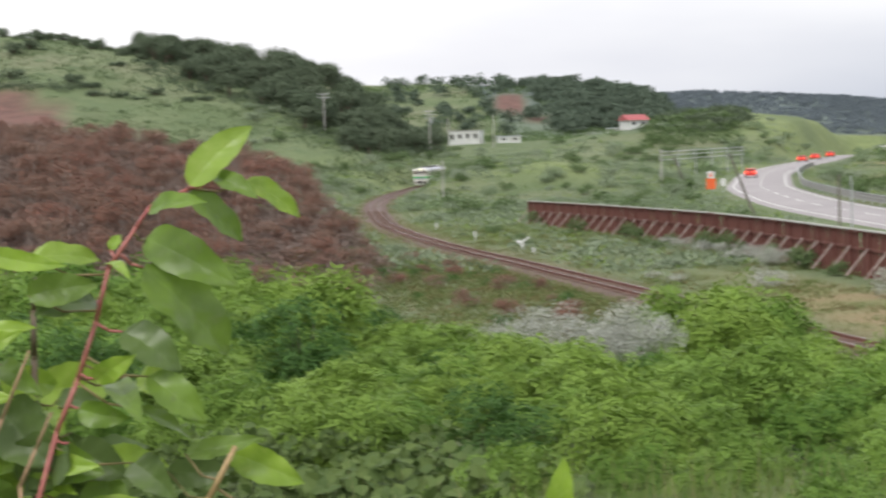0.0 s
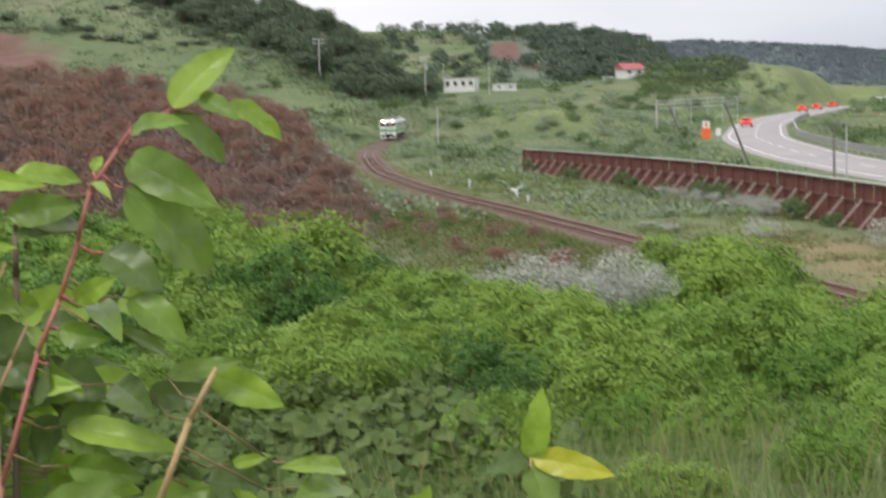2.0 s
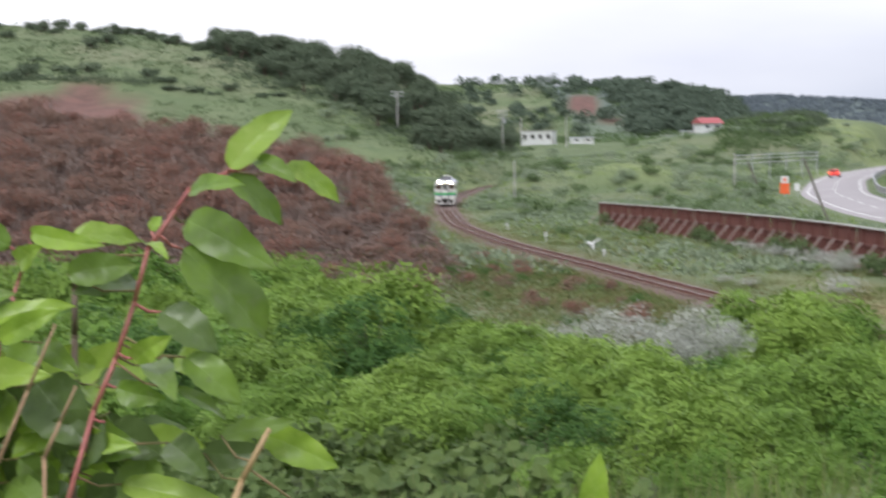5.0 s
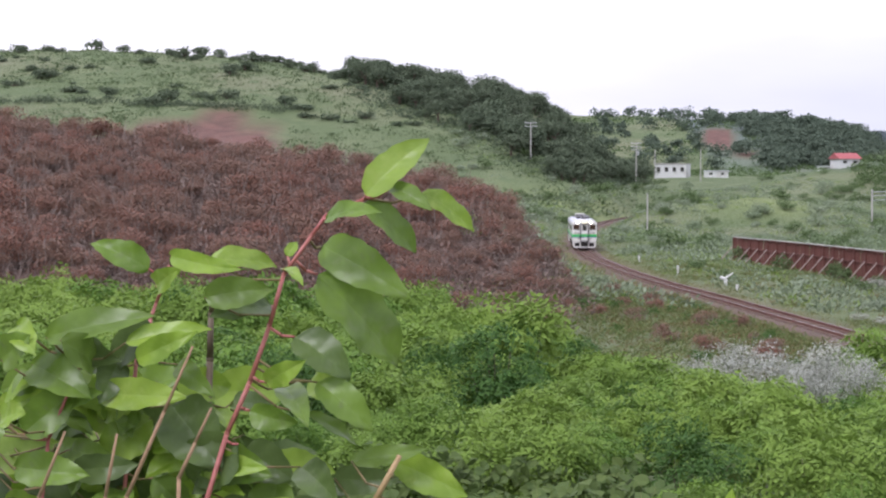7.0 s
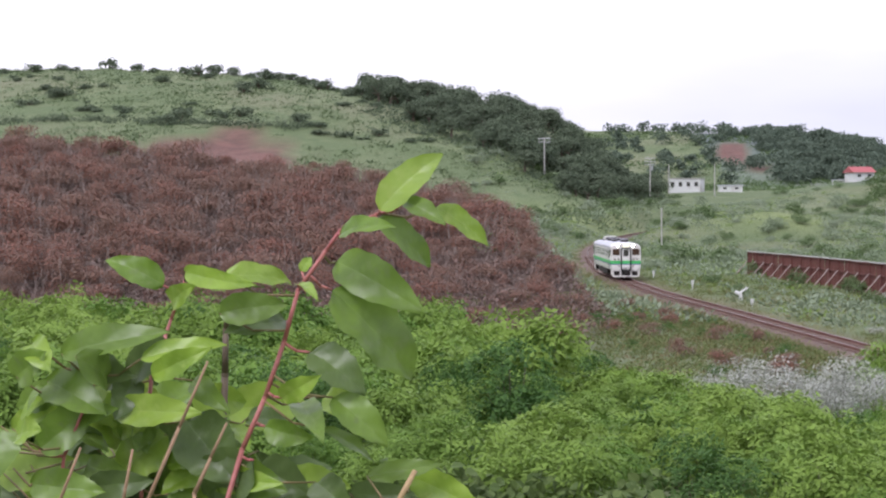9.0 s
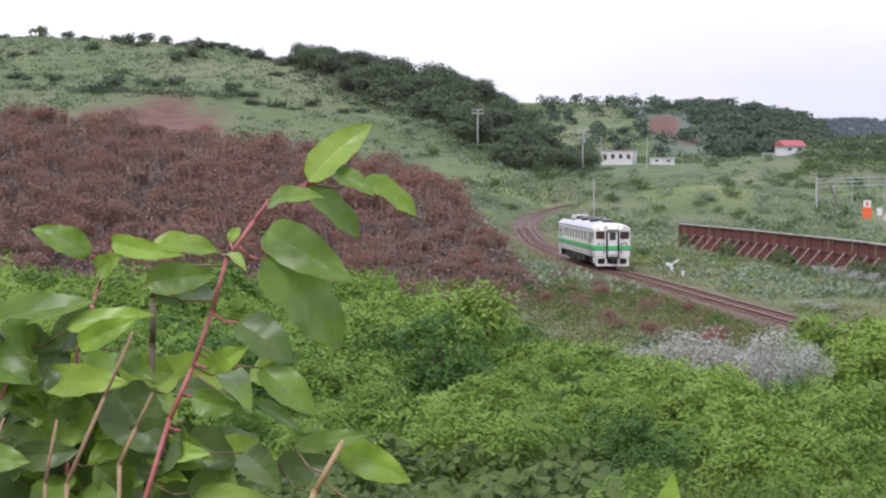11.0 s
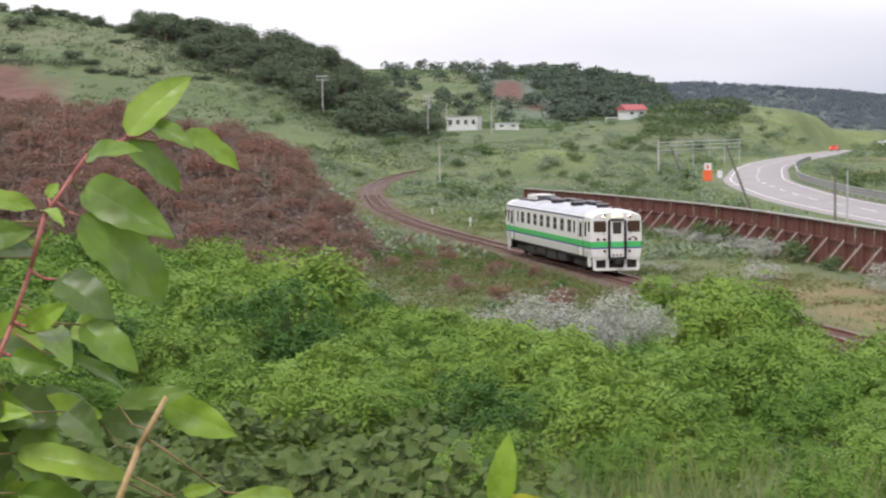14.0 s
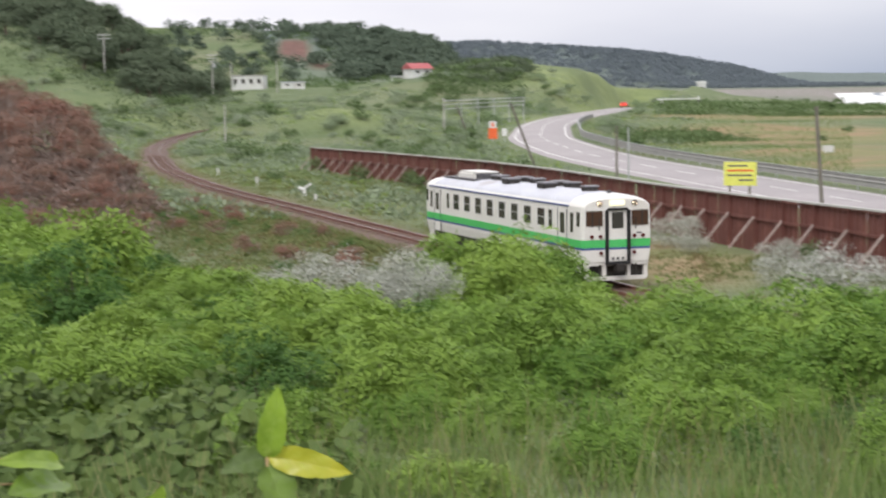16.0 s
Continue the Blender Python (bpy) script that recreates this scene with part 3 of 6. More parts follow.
# ---- rusty sheet wall with struts ----
def sheet_wall():
    ob = tagged(new("sheet_wall"), "rust-red steel sheet wall with slanted struts beside the track", "retaining wall", kind="structure")
    d = np.gradient(WALL_LINE, axis=0)
    d /= np.hypot(d[:, 0], d[:, 1])[:, None]
    nn = np.stack([d[:, 1], -d[:, 0]], 1)
    step = 3                                             # a panel every 1.5 m
    rng = random.Random(8)
    for i in range(0, len(WALL_LINE) - step, step):
        a, b = WALL_LINE[i], WALL_LINE[i + step]
        L = float(np.hypot(*(b - a)))
        za = float(track_z(a[1])) + float(np.interp(a[1], [60, 110, 180], [0.36, 0.26, 0.05]))
        bm = bmesh.new()
        # a folded sheet: trapezoid corrugation
        n = 6
        prof = []
        for k in range(n + 1):
            t = k / n * (L - 0.02)
            prof.append((t, 0.05 if k % 2 else -0.02))
        lo = [bm.verts.new((t, o, -1.2)) for t, o in prof]
        hi = [bm.verts.new((t, o, 2.0)) for t, o in prof]
        for k in range(n):
            bm.faces.new((lo[k], lo[k + 1], hi[k + 1], hi[k]))
        box(bm, 0, L, -0.10, 0.10, 2.0, 2.1)
        box(bm, 0, L, -0.09, -0.03, 1.05, 1.17)
        if (i // step) % 2 == 0:
            box(bm, -0.05, 0.05, -0.13, 0.09, -0.9, 2.02)
        p = part("panel", bm, M_RUST, ob)
        ang = math.degrees(math.atan2(b[1] - a[1], b[0] - a[0]))
        p.matrix_basis = pose(a[0], a[1], za + rng.uniform(-0.03, 0.03), rng.uniform(-1.2, 1.2), 0, ang)
        if (i // step) % 2 == 0:
            side = Vector((nn[i, 0], nn[i, 1], 0))
            top = Vector((a[0], a[1], za + 1.2)) + side * 0.12
            foot = Vector((a[0], a[1], za - 0.2)) + side * 1.35
            part("strut", rod(bmesh.new(), foot, top, 0.055, sides=6), M_STRUT, ob, "slanted grey steel strut")


    line = WALL_LINE[::3]
    tops = track_z(line[:, 1]) + np.interp(line[:, 1], [60, 110, 180], [0.36, 0.26, 0.05])
    v, f = ribbon(line, [-0.13, -0.13, 0.13, 0.13], [2.06, 2.14, 2.14, 2.06], tops)
    part("coping", mesh_of("coping", v, f, M_CONCRETE), None, ob, "pale concrete coping")


M_STRUT = surface("weathered_strut", (0.32, 0.24, 0.21), (0.45, 0.37, 0.34), 3, 0.8)
sheet_wall()


# ---- plants ----
def lobes_of(rng, radius, height, count):
    """Uneven clumps that make up a crown: centre and size."""
    a = rng.uniform(0, 2 * np.pi, count)
    q = radius * 0.68 * np.sqrt(rng.uniform(0, 1, count))
    z = height * rng.uniform(0.22, 0.78, count) * (1.12 - 0.5 * (q / radius) ** 2)
    return np.c_[q * np.cos(a), q * np.sin(a), z], radius * rng.uniform(0.26, 0.5, count)


def on_lobes(rng, lobes, sizes, n, squash=0.85):
    k = rng.integers(0, len(lobes), n)
    d = rng.normal(size=(n, 3))
    d /= np.linalg.norm(d, axis=1)[:, None]
    d[:, 2] = np.where(d[:, 2] < -0.4, -d[:, 2], d[:, 2])
    p = lobes[k] + d * sizes[k, None] * (1.12 - 0.5 * rng.uniform(0, 1, n) ** 2.2)[:, None] * (1, 1, squash)
    p[:, 2] = np.maximum(p[:, 2], 0.03)
    return p, d


def unit(v):
    return v / np.maximum(np.linalg.norm(v, axis=1), 1e-9)[:, None]


def blades(base, along, side, length, width):
    """Pointed leaves, four corners each."""
    mid = base + along * (length * 0.45)[:, None]
    q = np.stack([base, mid + side * (width / 2)[:, None], base + along * length[:, None], mid - side * (width / 2)[:, None]], 1)
    n = len(base)
    return q.reshape(-1, 3), np.arange(4 * n).reshape(n, 4)


def fronds(rng, p, d, leaflets, length, leaf, wide):
    """Feathered leaves: pairs of leaflets along a bent midrib."""
    n = len(p)
    face = unit(d * 0.75 + rng.normal(size=(n, 3)) * 0.28 + (0, 0, 0.45))
    ax = d * (1, 1, 0.5) + rng.normal(size=(n, 3)) * 0.75
    ax = unit(ax - face * (ax * face).sum(1)[:, None])
    sd = np.cross(face, ax)
    vs, fs, off = [], [], 0
    for k in range(leaflets):
        t = (k // 2 + 0.6) / (leaflets / 2)
        sgn = 1 if k % 2 else -1
        b = p + ax * (t * length * rng.uniform(0.8, 1.2, n))[:, None] - np.array((0, 0, 0.25)) * (t * t * length)
        al = unit(sd * sgn + ax * 0.45 + rng.normal(size=(n, 3)) * 0.2)
        v, f = blades(b, al, unit(np.cross(al, face + rng.normal(size=(n, 3)) * 0.25)), leaf * rng.uniform(0.7, 1.3, n), wide * rng.uniform(0.7, 1.3, n))
        vs.append(v)
        fs.append(f + off)
        off += len(v)
    return np.vstack(vs), np.vstack(fs)


def single_leaves(rng, p, d, leaf, wide, lift=0.3):
    n = len(p)
    face = unit(d + rng.normal(size=(n, 3)) * 0.4 + (0, 0, 0.25))
    al = rng.normal(size=(n, 3)) + (0, 0, lift)
    al = unit(al - face * (al * face).sum(1)[:, None])
    sd = unit(np.cross(al, face))
    return blades(p, al, sd, leaf * rng.uniform(0.6, 1.4, n), wide * rng.uniform(0.6, 1.4, n))


def twig_mesh(rng, lobes, radius, mat, name="twig_frame", thick=0.02, sides=4):
    bm = bmesh.new()
    for c in lobes[:6]:
        foot = Vector((c[0] * 0.12, c[1] * 0.12, -0.15))
        knee = Vector(c * (0.5, 0.5, 0.45))
        rod(bm, foot, knee, thick, thick * 0.7, sides)
        rod(bm, knee, Vector(c), thick * 0.7, thick * 0.3, sides)
    me = bpy.data.meshes.new(name)
    bm.to_mesh(me)
    bm.free()
    me.materials.append(mat)
    return me


def plant_kind(name, label, category, group, foliage, stems, leaf_name="foliage", stem_name="twig_frame"):
    """A plant with its two parts, to be copied."""
    root = tagged(new(name), label, category, group)
    part(leaf_name, foliage, None, root)
    part(stem_name, stems, None, root)
    return root


class Kinds:
    """A few different plants of one kind; the first use of each stands, later ones are copies."""
    def __init__(self, makers):
        self.made, self.used = makers, set()

    def put(self, k, x, y, z, scale=1.0, rz=0.0, tilt=0.0, tall=1.0):
        k %= len(self.made)
        ob = self.made[k]
        if k in self.used:
            ob = copy_thing(ob, Matrix())
        self.used.add(k)
        ob.matrix_basis = pose(x, y, z, tilt, 0, rz)
        ob.scale = (scale, scale, scale * tall)
        return ob


def shrub_kinds(name, label, group, mat, count, seed, radius, height, n, style, leaf, wide, category="shrub", lobes=14, length=0.26, leaflets=8):
    made = []
    for i in range(count):
        rng = np.random.default_rng(seed + i)
        lb, sz = lobes_of(rng, radius, height, lobes)
        p, d = on_lobes(rng, lb, sz, n)
        v, f = fronds(rng, p, d, leaflets, length, leaf, wide) if style == "frond" else single_leaves(rng, p, d, leaf, wide)
        made.append(plant_kind(name, label, category, group, mesh_of("foliage", v, f, mat), twig_mesh(rng, lb, radius, M_BARK)))
    return Kinds(made)


def free_of_line(x, y, road=8.0, track=3.4, wall=1.8):
    for line, gap in ((TRACK_LINE[::2], track), (ROAD_LINE, road), (WALL_LINE[::2], wall)):
        if np.hypot(line[:, 0] - x, line[:, 1] - y).min() < gap:
            return False
    return True


def near_thicket():
    rng = random.Random(21)
    green = shrub_kinds("shrub", "bright green feathery shrub in a dense thicket", "green thicket", M_SHRUB, 6, 100, 1.25, 1.8, 820, "frond", 0.115, 0.042, lobes=11, length=0.34)
    back = shrub_kinds("back_shrub", "bright green feathery shrub behind the near thicket", "green thicket", M_SHRUB, 4, 120, 1.25, 1.8, 560, "frond", 0.14, 0.052, lobes=11, length=0.38)
    dark = shrub_kinds("dark_shrub", "dark green rounded shrub among brighter ones", "dark shrubs", M_SHRUB_DARK, 2, 140, 1.0, 1.6, 520, "frond", 0.08, 0.036)
    silver = shrub_kinds("silver_shrub", "silvery grey-leaved shrub in the thicket", "silver shrubs", M_SILVER, 3, 160, 1.0, 1.5, 3200, "single", 0.075, 0.022)
    spots = [(3.5, 35.2, 1.05), (4.3, 34.0, 1.2), (5.0, 33.2, 1.15), (2.8, 37.2, 0.8), (2.0, 39.2, 0.7), (5.6, 34.0, 0.95), (4.6, 32.4, 0.8), (0.6, 45.5, 0.55), (-1.5, 50.5, 0.6), (-3.0, 52.5, 0.5)]
    k = 0
    for x, y, s in spots:
        silver.put(k, x, y, ground_at(x, y)[0] - 0.05, s * 0.86, rng.uniform(0, 360), 0, 1.05)
        k += 1
    for k, (x, y, s) in enumerate([(7.6, 42.6, 1.1), (8.5, 42.2, 1.25), (9.3, 41.8, 1.2), (10.1, 41.4, 1.0), (9.0, 40.6, 0.9)]):
        back.put(k, x, y, ground_at(x, y)[0] - 0.08, s, 73 * k, 0, 1.15)
    n = 5
    y = 11.6
    while y < 61:
        gap = 1.38 + 0.022 * (y - 16)
        x = -0.36 * y - 1.0
        while x < min(0.47 * y + 1, 19.5):
            px, py = x + rng.uniform(-0.45, 0.45), y + rng.uniform(-0.45, 0.45)
            x += gap
            if any(math.hypot(px - a, py - b) < 1.0 for a, b, c in spots) or not free_of_line(px, py, track=3.0):
                continue
            if (py < 19.5 and px < 1.2 + rng.uniform(-0.6, 0.6)) or py > np.interp(px, [-4, -1, 2, 4, 8, 16], [61, 57, 50, 44.5, 42, 39]) + 1.2 * math.sin(px * 0.9) or (1.5 < px < 6.6 and 35 < py < 38):
                continue
            s = (rng.uniform(0.8, 1.1) if py > 39 and px < 3 else rng.choice([rng.uniform(0.45, 0.7), rng.uniform(0.75, 1.12)])) * (0.42 if py < 13.5 else 0.55 if py < 17 else 0.7 if py < 20 else 0.85 if py < 25 else 0.42 if px > 10 and py > 31 else 0.9 if 6.4 < px and 36 < py else 0.5 if px > 2.2 and py > 26.5 else 1.15 if px < -0.5 and py > 42 else 1.0 if py < 40 else 0.85)
            shade = dark if rng.random() < 0.09 or (abs(px - 12.9) < 1.3 and abs(py - 42) < 1.8) else back if py > 33 else green
            shade.put(n, px, py, ground_at(px, py)[0] - 0.08, s, rng.uniform(0, 360), rng.uniform(-6, 6), rng.uniform(0.8, 1.15))
            n += 1
        y += gap


near_thicket()


def vines():
    """Broad-leaved creeper over the near slope."""
    rng = np.random.default_rng(5)
    n = 15000
    y = rng.uniform(9.0, 20.5, n)
    x = rng.uniform(-0.36, 0.12, n) * y
    keep = (x < 0.9 + 0.6 * np.sin(y * 1.7)) | (rng.uniform(0, 1, n) < 0.08)
    x, y = x[keep], y[keep]
    n = len(x)
    bump = 0.36 + 0.30 * wobble(x, y, 0.6) + 0.16 * wobble(x + 3, y, 0.25)
    p = np.c_[x, y, ground_at(x, y) + np.maximum(bump, 0.05) * rng.uniform(0.75, 1.05, n) + 0.05]
    nrm = unit(rng.normal(size=(n, 3)) * 0.62 + (0, -0.35, 1))
    al = unit(np.cross(nrm, rng.normal(size=(n, 3))))
    sd = np.cross(nrm, al)
    L = rng.uniform(0.09, 0.17, n)[:, None]
    # broad leaf of five corners each side, folded along its midrib
    rows = [(0, 0, 0), (0.25, 0.42, 0.06), (0.6, 0.40, 0.05), (1.0, 0, -0.08), (0.6, -0.40, 0.05), (0.25, -0.42, 0.06)]
    v = np.stack([p + al * L * a + sd * L * b + nrm * L * c for a, b, c in rows], 1).reshape(-1, 3)
    i = np.arange(n)[:, None] * 6
    f = np.vstack([i + [0, 3, 2, 1], i + [0, 5, 4, 3]])
    tagged(new("creeper", mesh_of("creeper", v, f, M_VINE)), "broad-leaved green creeper over the near slope", "creeper", kind="stuff")


vines()


def grass(name, label, mat, count, region, tall, wide, seed, lean=0.35):
    rng = np.random.default_rng(seed)
    x, y = region(rng, count)
    n = len(x)
    p = np.c_[x, y, ground_at(x, y) - 0.03]
    al = unit(rng.normal(size=(n, 3)) * lean * (1, 1, 0.2) + (0, 0, 1))
    sd = unit(np.cross(al, rng.normal(size=(n, 3))))
    v, f = blades(p, al, sd, tall * rng.uniform(0.5, 1.3, n), np.full(n, wide))
    tagged(new(name, mesh_of(name, v, f, mat)), label, "grass", kind="stuff")


def near_grass(rng, n):
    y = 9.5 + 5.5 * rng.uniform(0, 1, n) ** 1.3
    x = rng.uniform(-0.05, 0.48, n) * y
    k = wobble(x, y, 0.7) + rng.uniform(-0.6, 0.6, n) > -0.25
    x, y = x[k], y[k]
    return x, y


def line_grass(rng, n):
    i = rng.integers(0, len(TRACK_LINE), n)
    o = (1.25 + 8.8 * rng.uniform(0, 1, n) ** 1.3) * np.where(rng.uniform(0, 1, n) < 0.55, -1, 1)
    nn = normals_of(TRACK_LINE)
    x, y = TRACK_LINE[i, 0] + nn[i, 0] * o, TRACK_LINE[i, 1] + nn[i, 1] * o
    k = (y > 44) & (y < 200)
    return x[k], y[k]


def meadow_grass(rng, n):
    y = rng.uniform(150, 330, n)
    x = rng.uniform(-0.02, 0.42, n) * y
    d2, _ = to_line(x, y, ROAD_LINE[::8])
    d1, _ = to_line(x, y, TRACK_LINE[::8])
    k = (d2 > 6) & (d1 > 3)
    return x[k], y[k]


grass("long_grass", "long green grass on the near slope", M_GRASS, 7500, near_grass, 0.62, 0.010, 31, 0.4)
grass("grass_stalks", "thin straw-coloured grass stalks on the near slope", M_DRYGRASS, 900, near_grass, 0.85, 0.007, 34, 0.3)
grass("verge_grass", "dry and green grass beside the track", M_DRYGRASS, 60000, line_grass, 0.42, 0.022, 32, 0.5)
grass("meadow_tufts", "rough grass in the valley meadow", M_GRASS, 40000, meadow_grass, 0.5, 0.06, 33, 0.6)


def withered_slope():
    """Withered brown shrubs over the mound."""
    rng = random.Random(41)
    made = []
    for i in range(5):
        g = np.random.default_rng(400 + i)
        lb, sz = lobes_of(g, 1.3, 1.7, 12)
        p, d = on_lobes(g, lb, sz, 2000)
        v, f = single_leaves(g, p, d, 0.13, 0.055, -0.2)
        # bare stalks stand up through the leaves
        q = np.c_[g.uniform(-1.2, 1.2, 34), g.uniform(-1.2, 1.2, 34), np.zeros(34)]
        al = unit(g.normal(size=(34, 3)) * 0.22 + (0, 0, 1))
        sv, sf = blades(q, al, unit(np.cross(al, g.normal(size=(34, 3)))), g.uniform(1.2, 2.4, 34), np.full(34, 0.035))
        st = mesh_of("stalk_frame", np.vstack([sv]), sf, M_STALK)
        made.append(plant_kind("withered_shrub", "withered red-brown shrub with bare grey stalks", "shrub", "withered shrubs", mesh_of("foliage", v, f, M_DEAD), st, stem_name="stalk_frame"))
    kinds = Kinds(made)
    green = shrub_kinds("slope_shrub", "low green shrub at the foot of the brown slope", "slope shrubs", M_SHRUB_DARK, 2, 450, 1.2, 1.4, 500, "single", 0.16, 0.08)
    n = 0
    crest = np.array(HILLS["brown_mound"], float)
    y = 60.0
    while y < 137:
        gap = 1.9 + 0.012 * (y - 60)
        x = -0.345 * y - 2
        while x < 1.0:
            px, py = x + rng.uniform(-0.8, 0.8), y + rng.uniform(-0.8, 0.8)
            x += gap
            rise = hill_rise(np.array([px]), np.array([py]), crest, np.array([-0.6]))[0] * float(mound_edge(np.array(px), np.array(py)))
            if rise < 0.7 + rng.uniform(-0.3, 0.6) or not free_of_line(px, py, track=3.6):
                continue
            kind = green if rise < 2.4 and rng.random() < 0.25 and px < -5 else kinds
            kind.put(n, px, py, ground_at(px, py)[0] - 0.1, rng.uniform(0.8, 1.35) * min(1.0, 0.4 + rise / 6), rng.uniform(0, 360), rng.uniform(-8, 8), rng.uniform(0.65, 1.0))
            n += 1
        y += gap * 1.35


    for i in range(46):                                  # a last few between the mound and the line
        y = rng.uniform(62, 116)
        x = np.interp(y, TRACK_LINE[:, 1], TRACK_LINE[:, 0]) - rng.uniform(3.8, 12.5)
        kind = green if rng.random() < 0.62 else kinds
        kind.put(i, x, y, ground_at(x, y)[0] - 0.1, rng.uniform(0.3, 0.62), rng.uniform(0, 360), 0, rng.uniform(0.8, 1.1))


M_STALK = surface("bare_stalk", (0.24, 0.19, 0.16), (0.34, 0.28, 0.24), 3, 0.9)
withered_slope()


def valley_scrub():
    """Scattered grey-green scrub between the line, the wall, the road and the hills."""
    rng = random.Random(61)
    sage = shrub_kinds("scrub_bush", "low grey-green scrub bush in the valley", "valley scrub", M_SAGE, 4, 600, 1.5, 1.35, 620, "single", 0.22, 0.085)
    green = shrub_kinds("green_bush", "low green bush in the valley", "valley bushes", M_VALLEYBUSH, 3, 640, 1.5, 1.7, 520, "single", 0.26, 0.13)
    near = shrub_kinds("grey_shrub", "spreading grey-green shrub by the track", "grey shrubs", M_SILVER, 2, 680, 1.5, 1.5, 3000, "single", 0.10, 0.034)
    # beside the wall and the track
    for i, (x, y, s, t) in enumerate([(20.6, 88, 0.9, 0.9), (25.0, 80, 1.15, 1.0), (24.4, 76.5, 0.8, 0.9), (23.8, 63, 0.95, 1.0), (24.6, 60.5, 1.2, 1.0), (25.6, 58.5, 1.1, 0.9),
                                      (22.8, 58, 0.7, 0.8), (26.2, 55, 1.0, 0.9), (24.6, 104, 1.0, 0.9), (23.4, 108, 0.8, 0.8), (17.4, 96, 0.55, 0.8), (16.8, 100, 0.45, 0.8), (26.4, 70, 0.9, 0.9),
                                      (25.3, 106, 0.85, 0.8), (25.0, 111, 0.95, 0.8), (24.6, 116, 0.9, 0.8), (24.1, 121, 0.85, 0.75), (23.7, 126, 0.8, 0.75), (23.2, 131, 0.7, 0.75)]):
        near.put(i, x, y, ground_at(x, y)[0] - 0.1, s, rng.uniform(0, 360), 0, t)
    for i in range(26):                                  # green clumps against the wall
        q = WALL_LINE[int(rng.uniform(4, len(WALL_LINE) - 60))]
        side = rng.choice([-1.1, -0.9, 1.1])
        green.put(i, q[0] + side, q[1], ground_at(q[0] + side, q[1])[0] - 0.1, rng.uniform(0.35, 0.7), rng.uniform(0, 360), 0, rng.uniform(0.9, 1.6))
    n = 0
    for _ in range(4000):
        if n >= 370:
            break
        y = 105 + 330 * rng.random() ** 1.15
        x = rng.uniform(-0.06, 0.30) * y
        if not free_of_line(x, y, 8.5, 4.2, 1.6):
            continue
        inside = x < np.interp(y, [p[1] for p in WALL[::-1]], [p[0] for p in WALL[::-1]])
        if y < 190 and inside and rng.random() < 0.72:
            continue
        dense = 0.5 + 0.5 * float(wobble(np.array(x), np.array(y), 14.0))
        if rng.random() > 0.25 + 0.75 * dense:
            continue
        s = rng.uniform(0.5, 1.2) * (0.75 if y < 190 and inside else 1.0 + (y - 105) / 500)
        kind = green if rng.random() < 0.30 else sage
        kind.put(n, x, y, ground_at(x, y)[0] - 0.15, s, rng.uniform(0, 360), 0, rng.uniform(0.6, 1.0))
        n += 1
    for _ in range(16):                                  # coastal side of the road
        y = 150 + 330 * rng.random()
        x = np.interp(y, ROAD_LINE[:, 1], ROAD_LINE[:, 0]) + rng.uniform(10, 80)
        green.put(n, x, y, ground_at(x, y)[0] - 0.2, rng.uniform(0.8, 1.8), rng.uniform(0, 360), 0, rng.uniform(0.4, 0.8))
        n += 1


valley_scrub()


def low_scrub(name, label, mat, count, region, size, per, tall, seed, leaf=1.0):
    """Low clumps of leaves past counting, in one sheet of cover."""
    rng = np.random.default_rng(seed)
    x, y = region(rng, count)
    n = len(x)
    s = size * rng.uniform(0.5, 1.4, n)
    z = ground_at(x, y)
    k = np.repeat(np.arange(n), per)
    d = rng.normal(size=(n * per, 3))
    d = unit(d * (1, 1, 0.7))
    d[:, 2] = np.abs(d[:, 2])
    p = np.c_[x, y, z][k] + d * (s[k] * rng.uniform(0.3, 1.0, n * per))[:, None] * (1, 1, tall)
    al = unit(d + rng.normal(size=d.shape) * 0.5)
    sd = unit(np.cross(al, rng.normal(size=d.shape)))
    v, f = blades(p, al, sd, leaf * s[k] * rng.uniform(0.35, 0.75, n * per), leaf * s[k] * rng.uniform(0.18, 0.34, n * per))
    tagged(new(name, mesh_of(name, v, f, mat)), label, "scrub", kind="stuff")


def valley_region(rng, n):
    y = 105 + 320 * rng.uniform(0, 1, n) ** 1.2
    x = rng.uniform(-0.06, 0.32, n) * y
    k = (wobble(x, y, 11.0) + 0.5 * wobble(x, y, 4.0) + rng.uniform(-0.6, 0.6, n) > -0.25)
    for line, gap in ((TRACK_LINE[::8], 3.2), (ROAD_LINE[::8], 7.5), (WALL_LINE[::8], 0.9)):
        k &= to_line(x, y, line)[0] > gap
    inside = (y < 180) & (x < np.interp(y, [50, 110, 160, 180], [29, 26, 21, 17]))
    k &= ~inside | (rng.uniform(0, 1, n) < 0.3)
    return x[k], y[k]


def hill_region(rng, n):
    y = rng.uniform(300, 540, n)
    x = rng.uniform(-0.36, 0.06, n) * y
    k = (wobble(x, y, 16.0) + 0.6 * wobble(x, y, 5.0) + rng.uniform(-0.9, 0.9, n) > -0.1) & (((x + 80) / 20) ** 2 + ((y - 398) / 19) ** 2 > 1)
    k &= to_line(x, y, TRACK_LINE[::8])[0] > 4
    return x[k], y[k]


def weed_region(rng, n):
    y = rng.uniform(44, 118, n)
    x = np.interp(y, TRACK_LINE[:, 1], TRACK_LINE[:, 0]) - 2.6 - 22 * rng.uniform(0, 1, n) ** 1.6
    k = hill_rise(x, y, np.array(HILLS["brown_mound"], float), 0 * x - 0.6) * mound_edge(x, y) < 2.2
    return x[k], y[k]


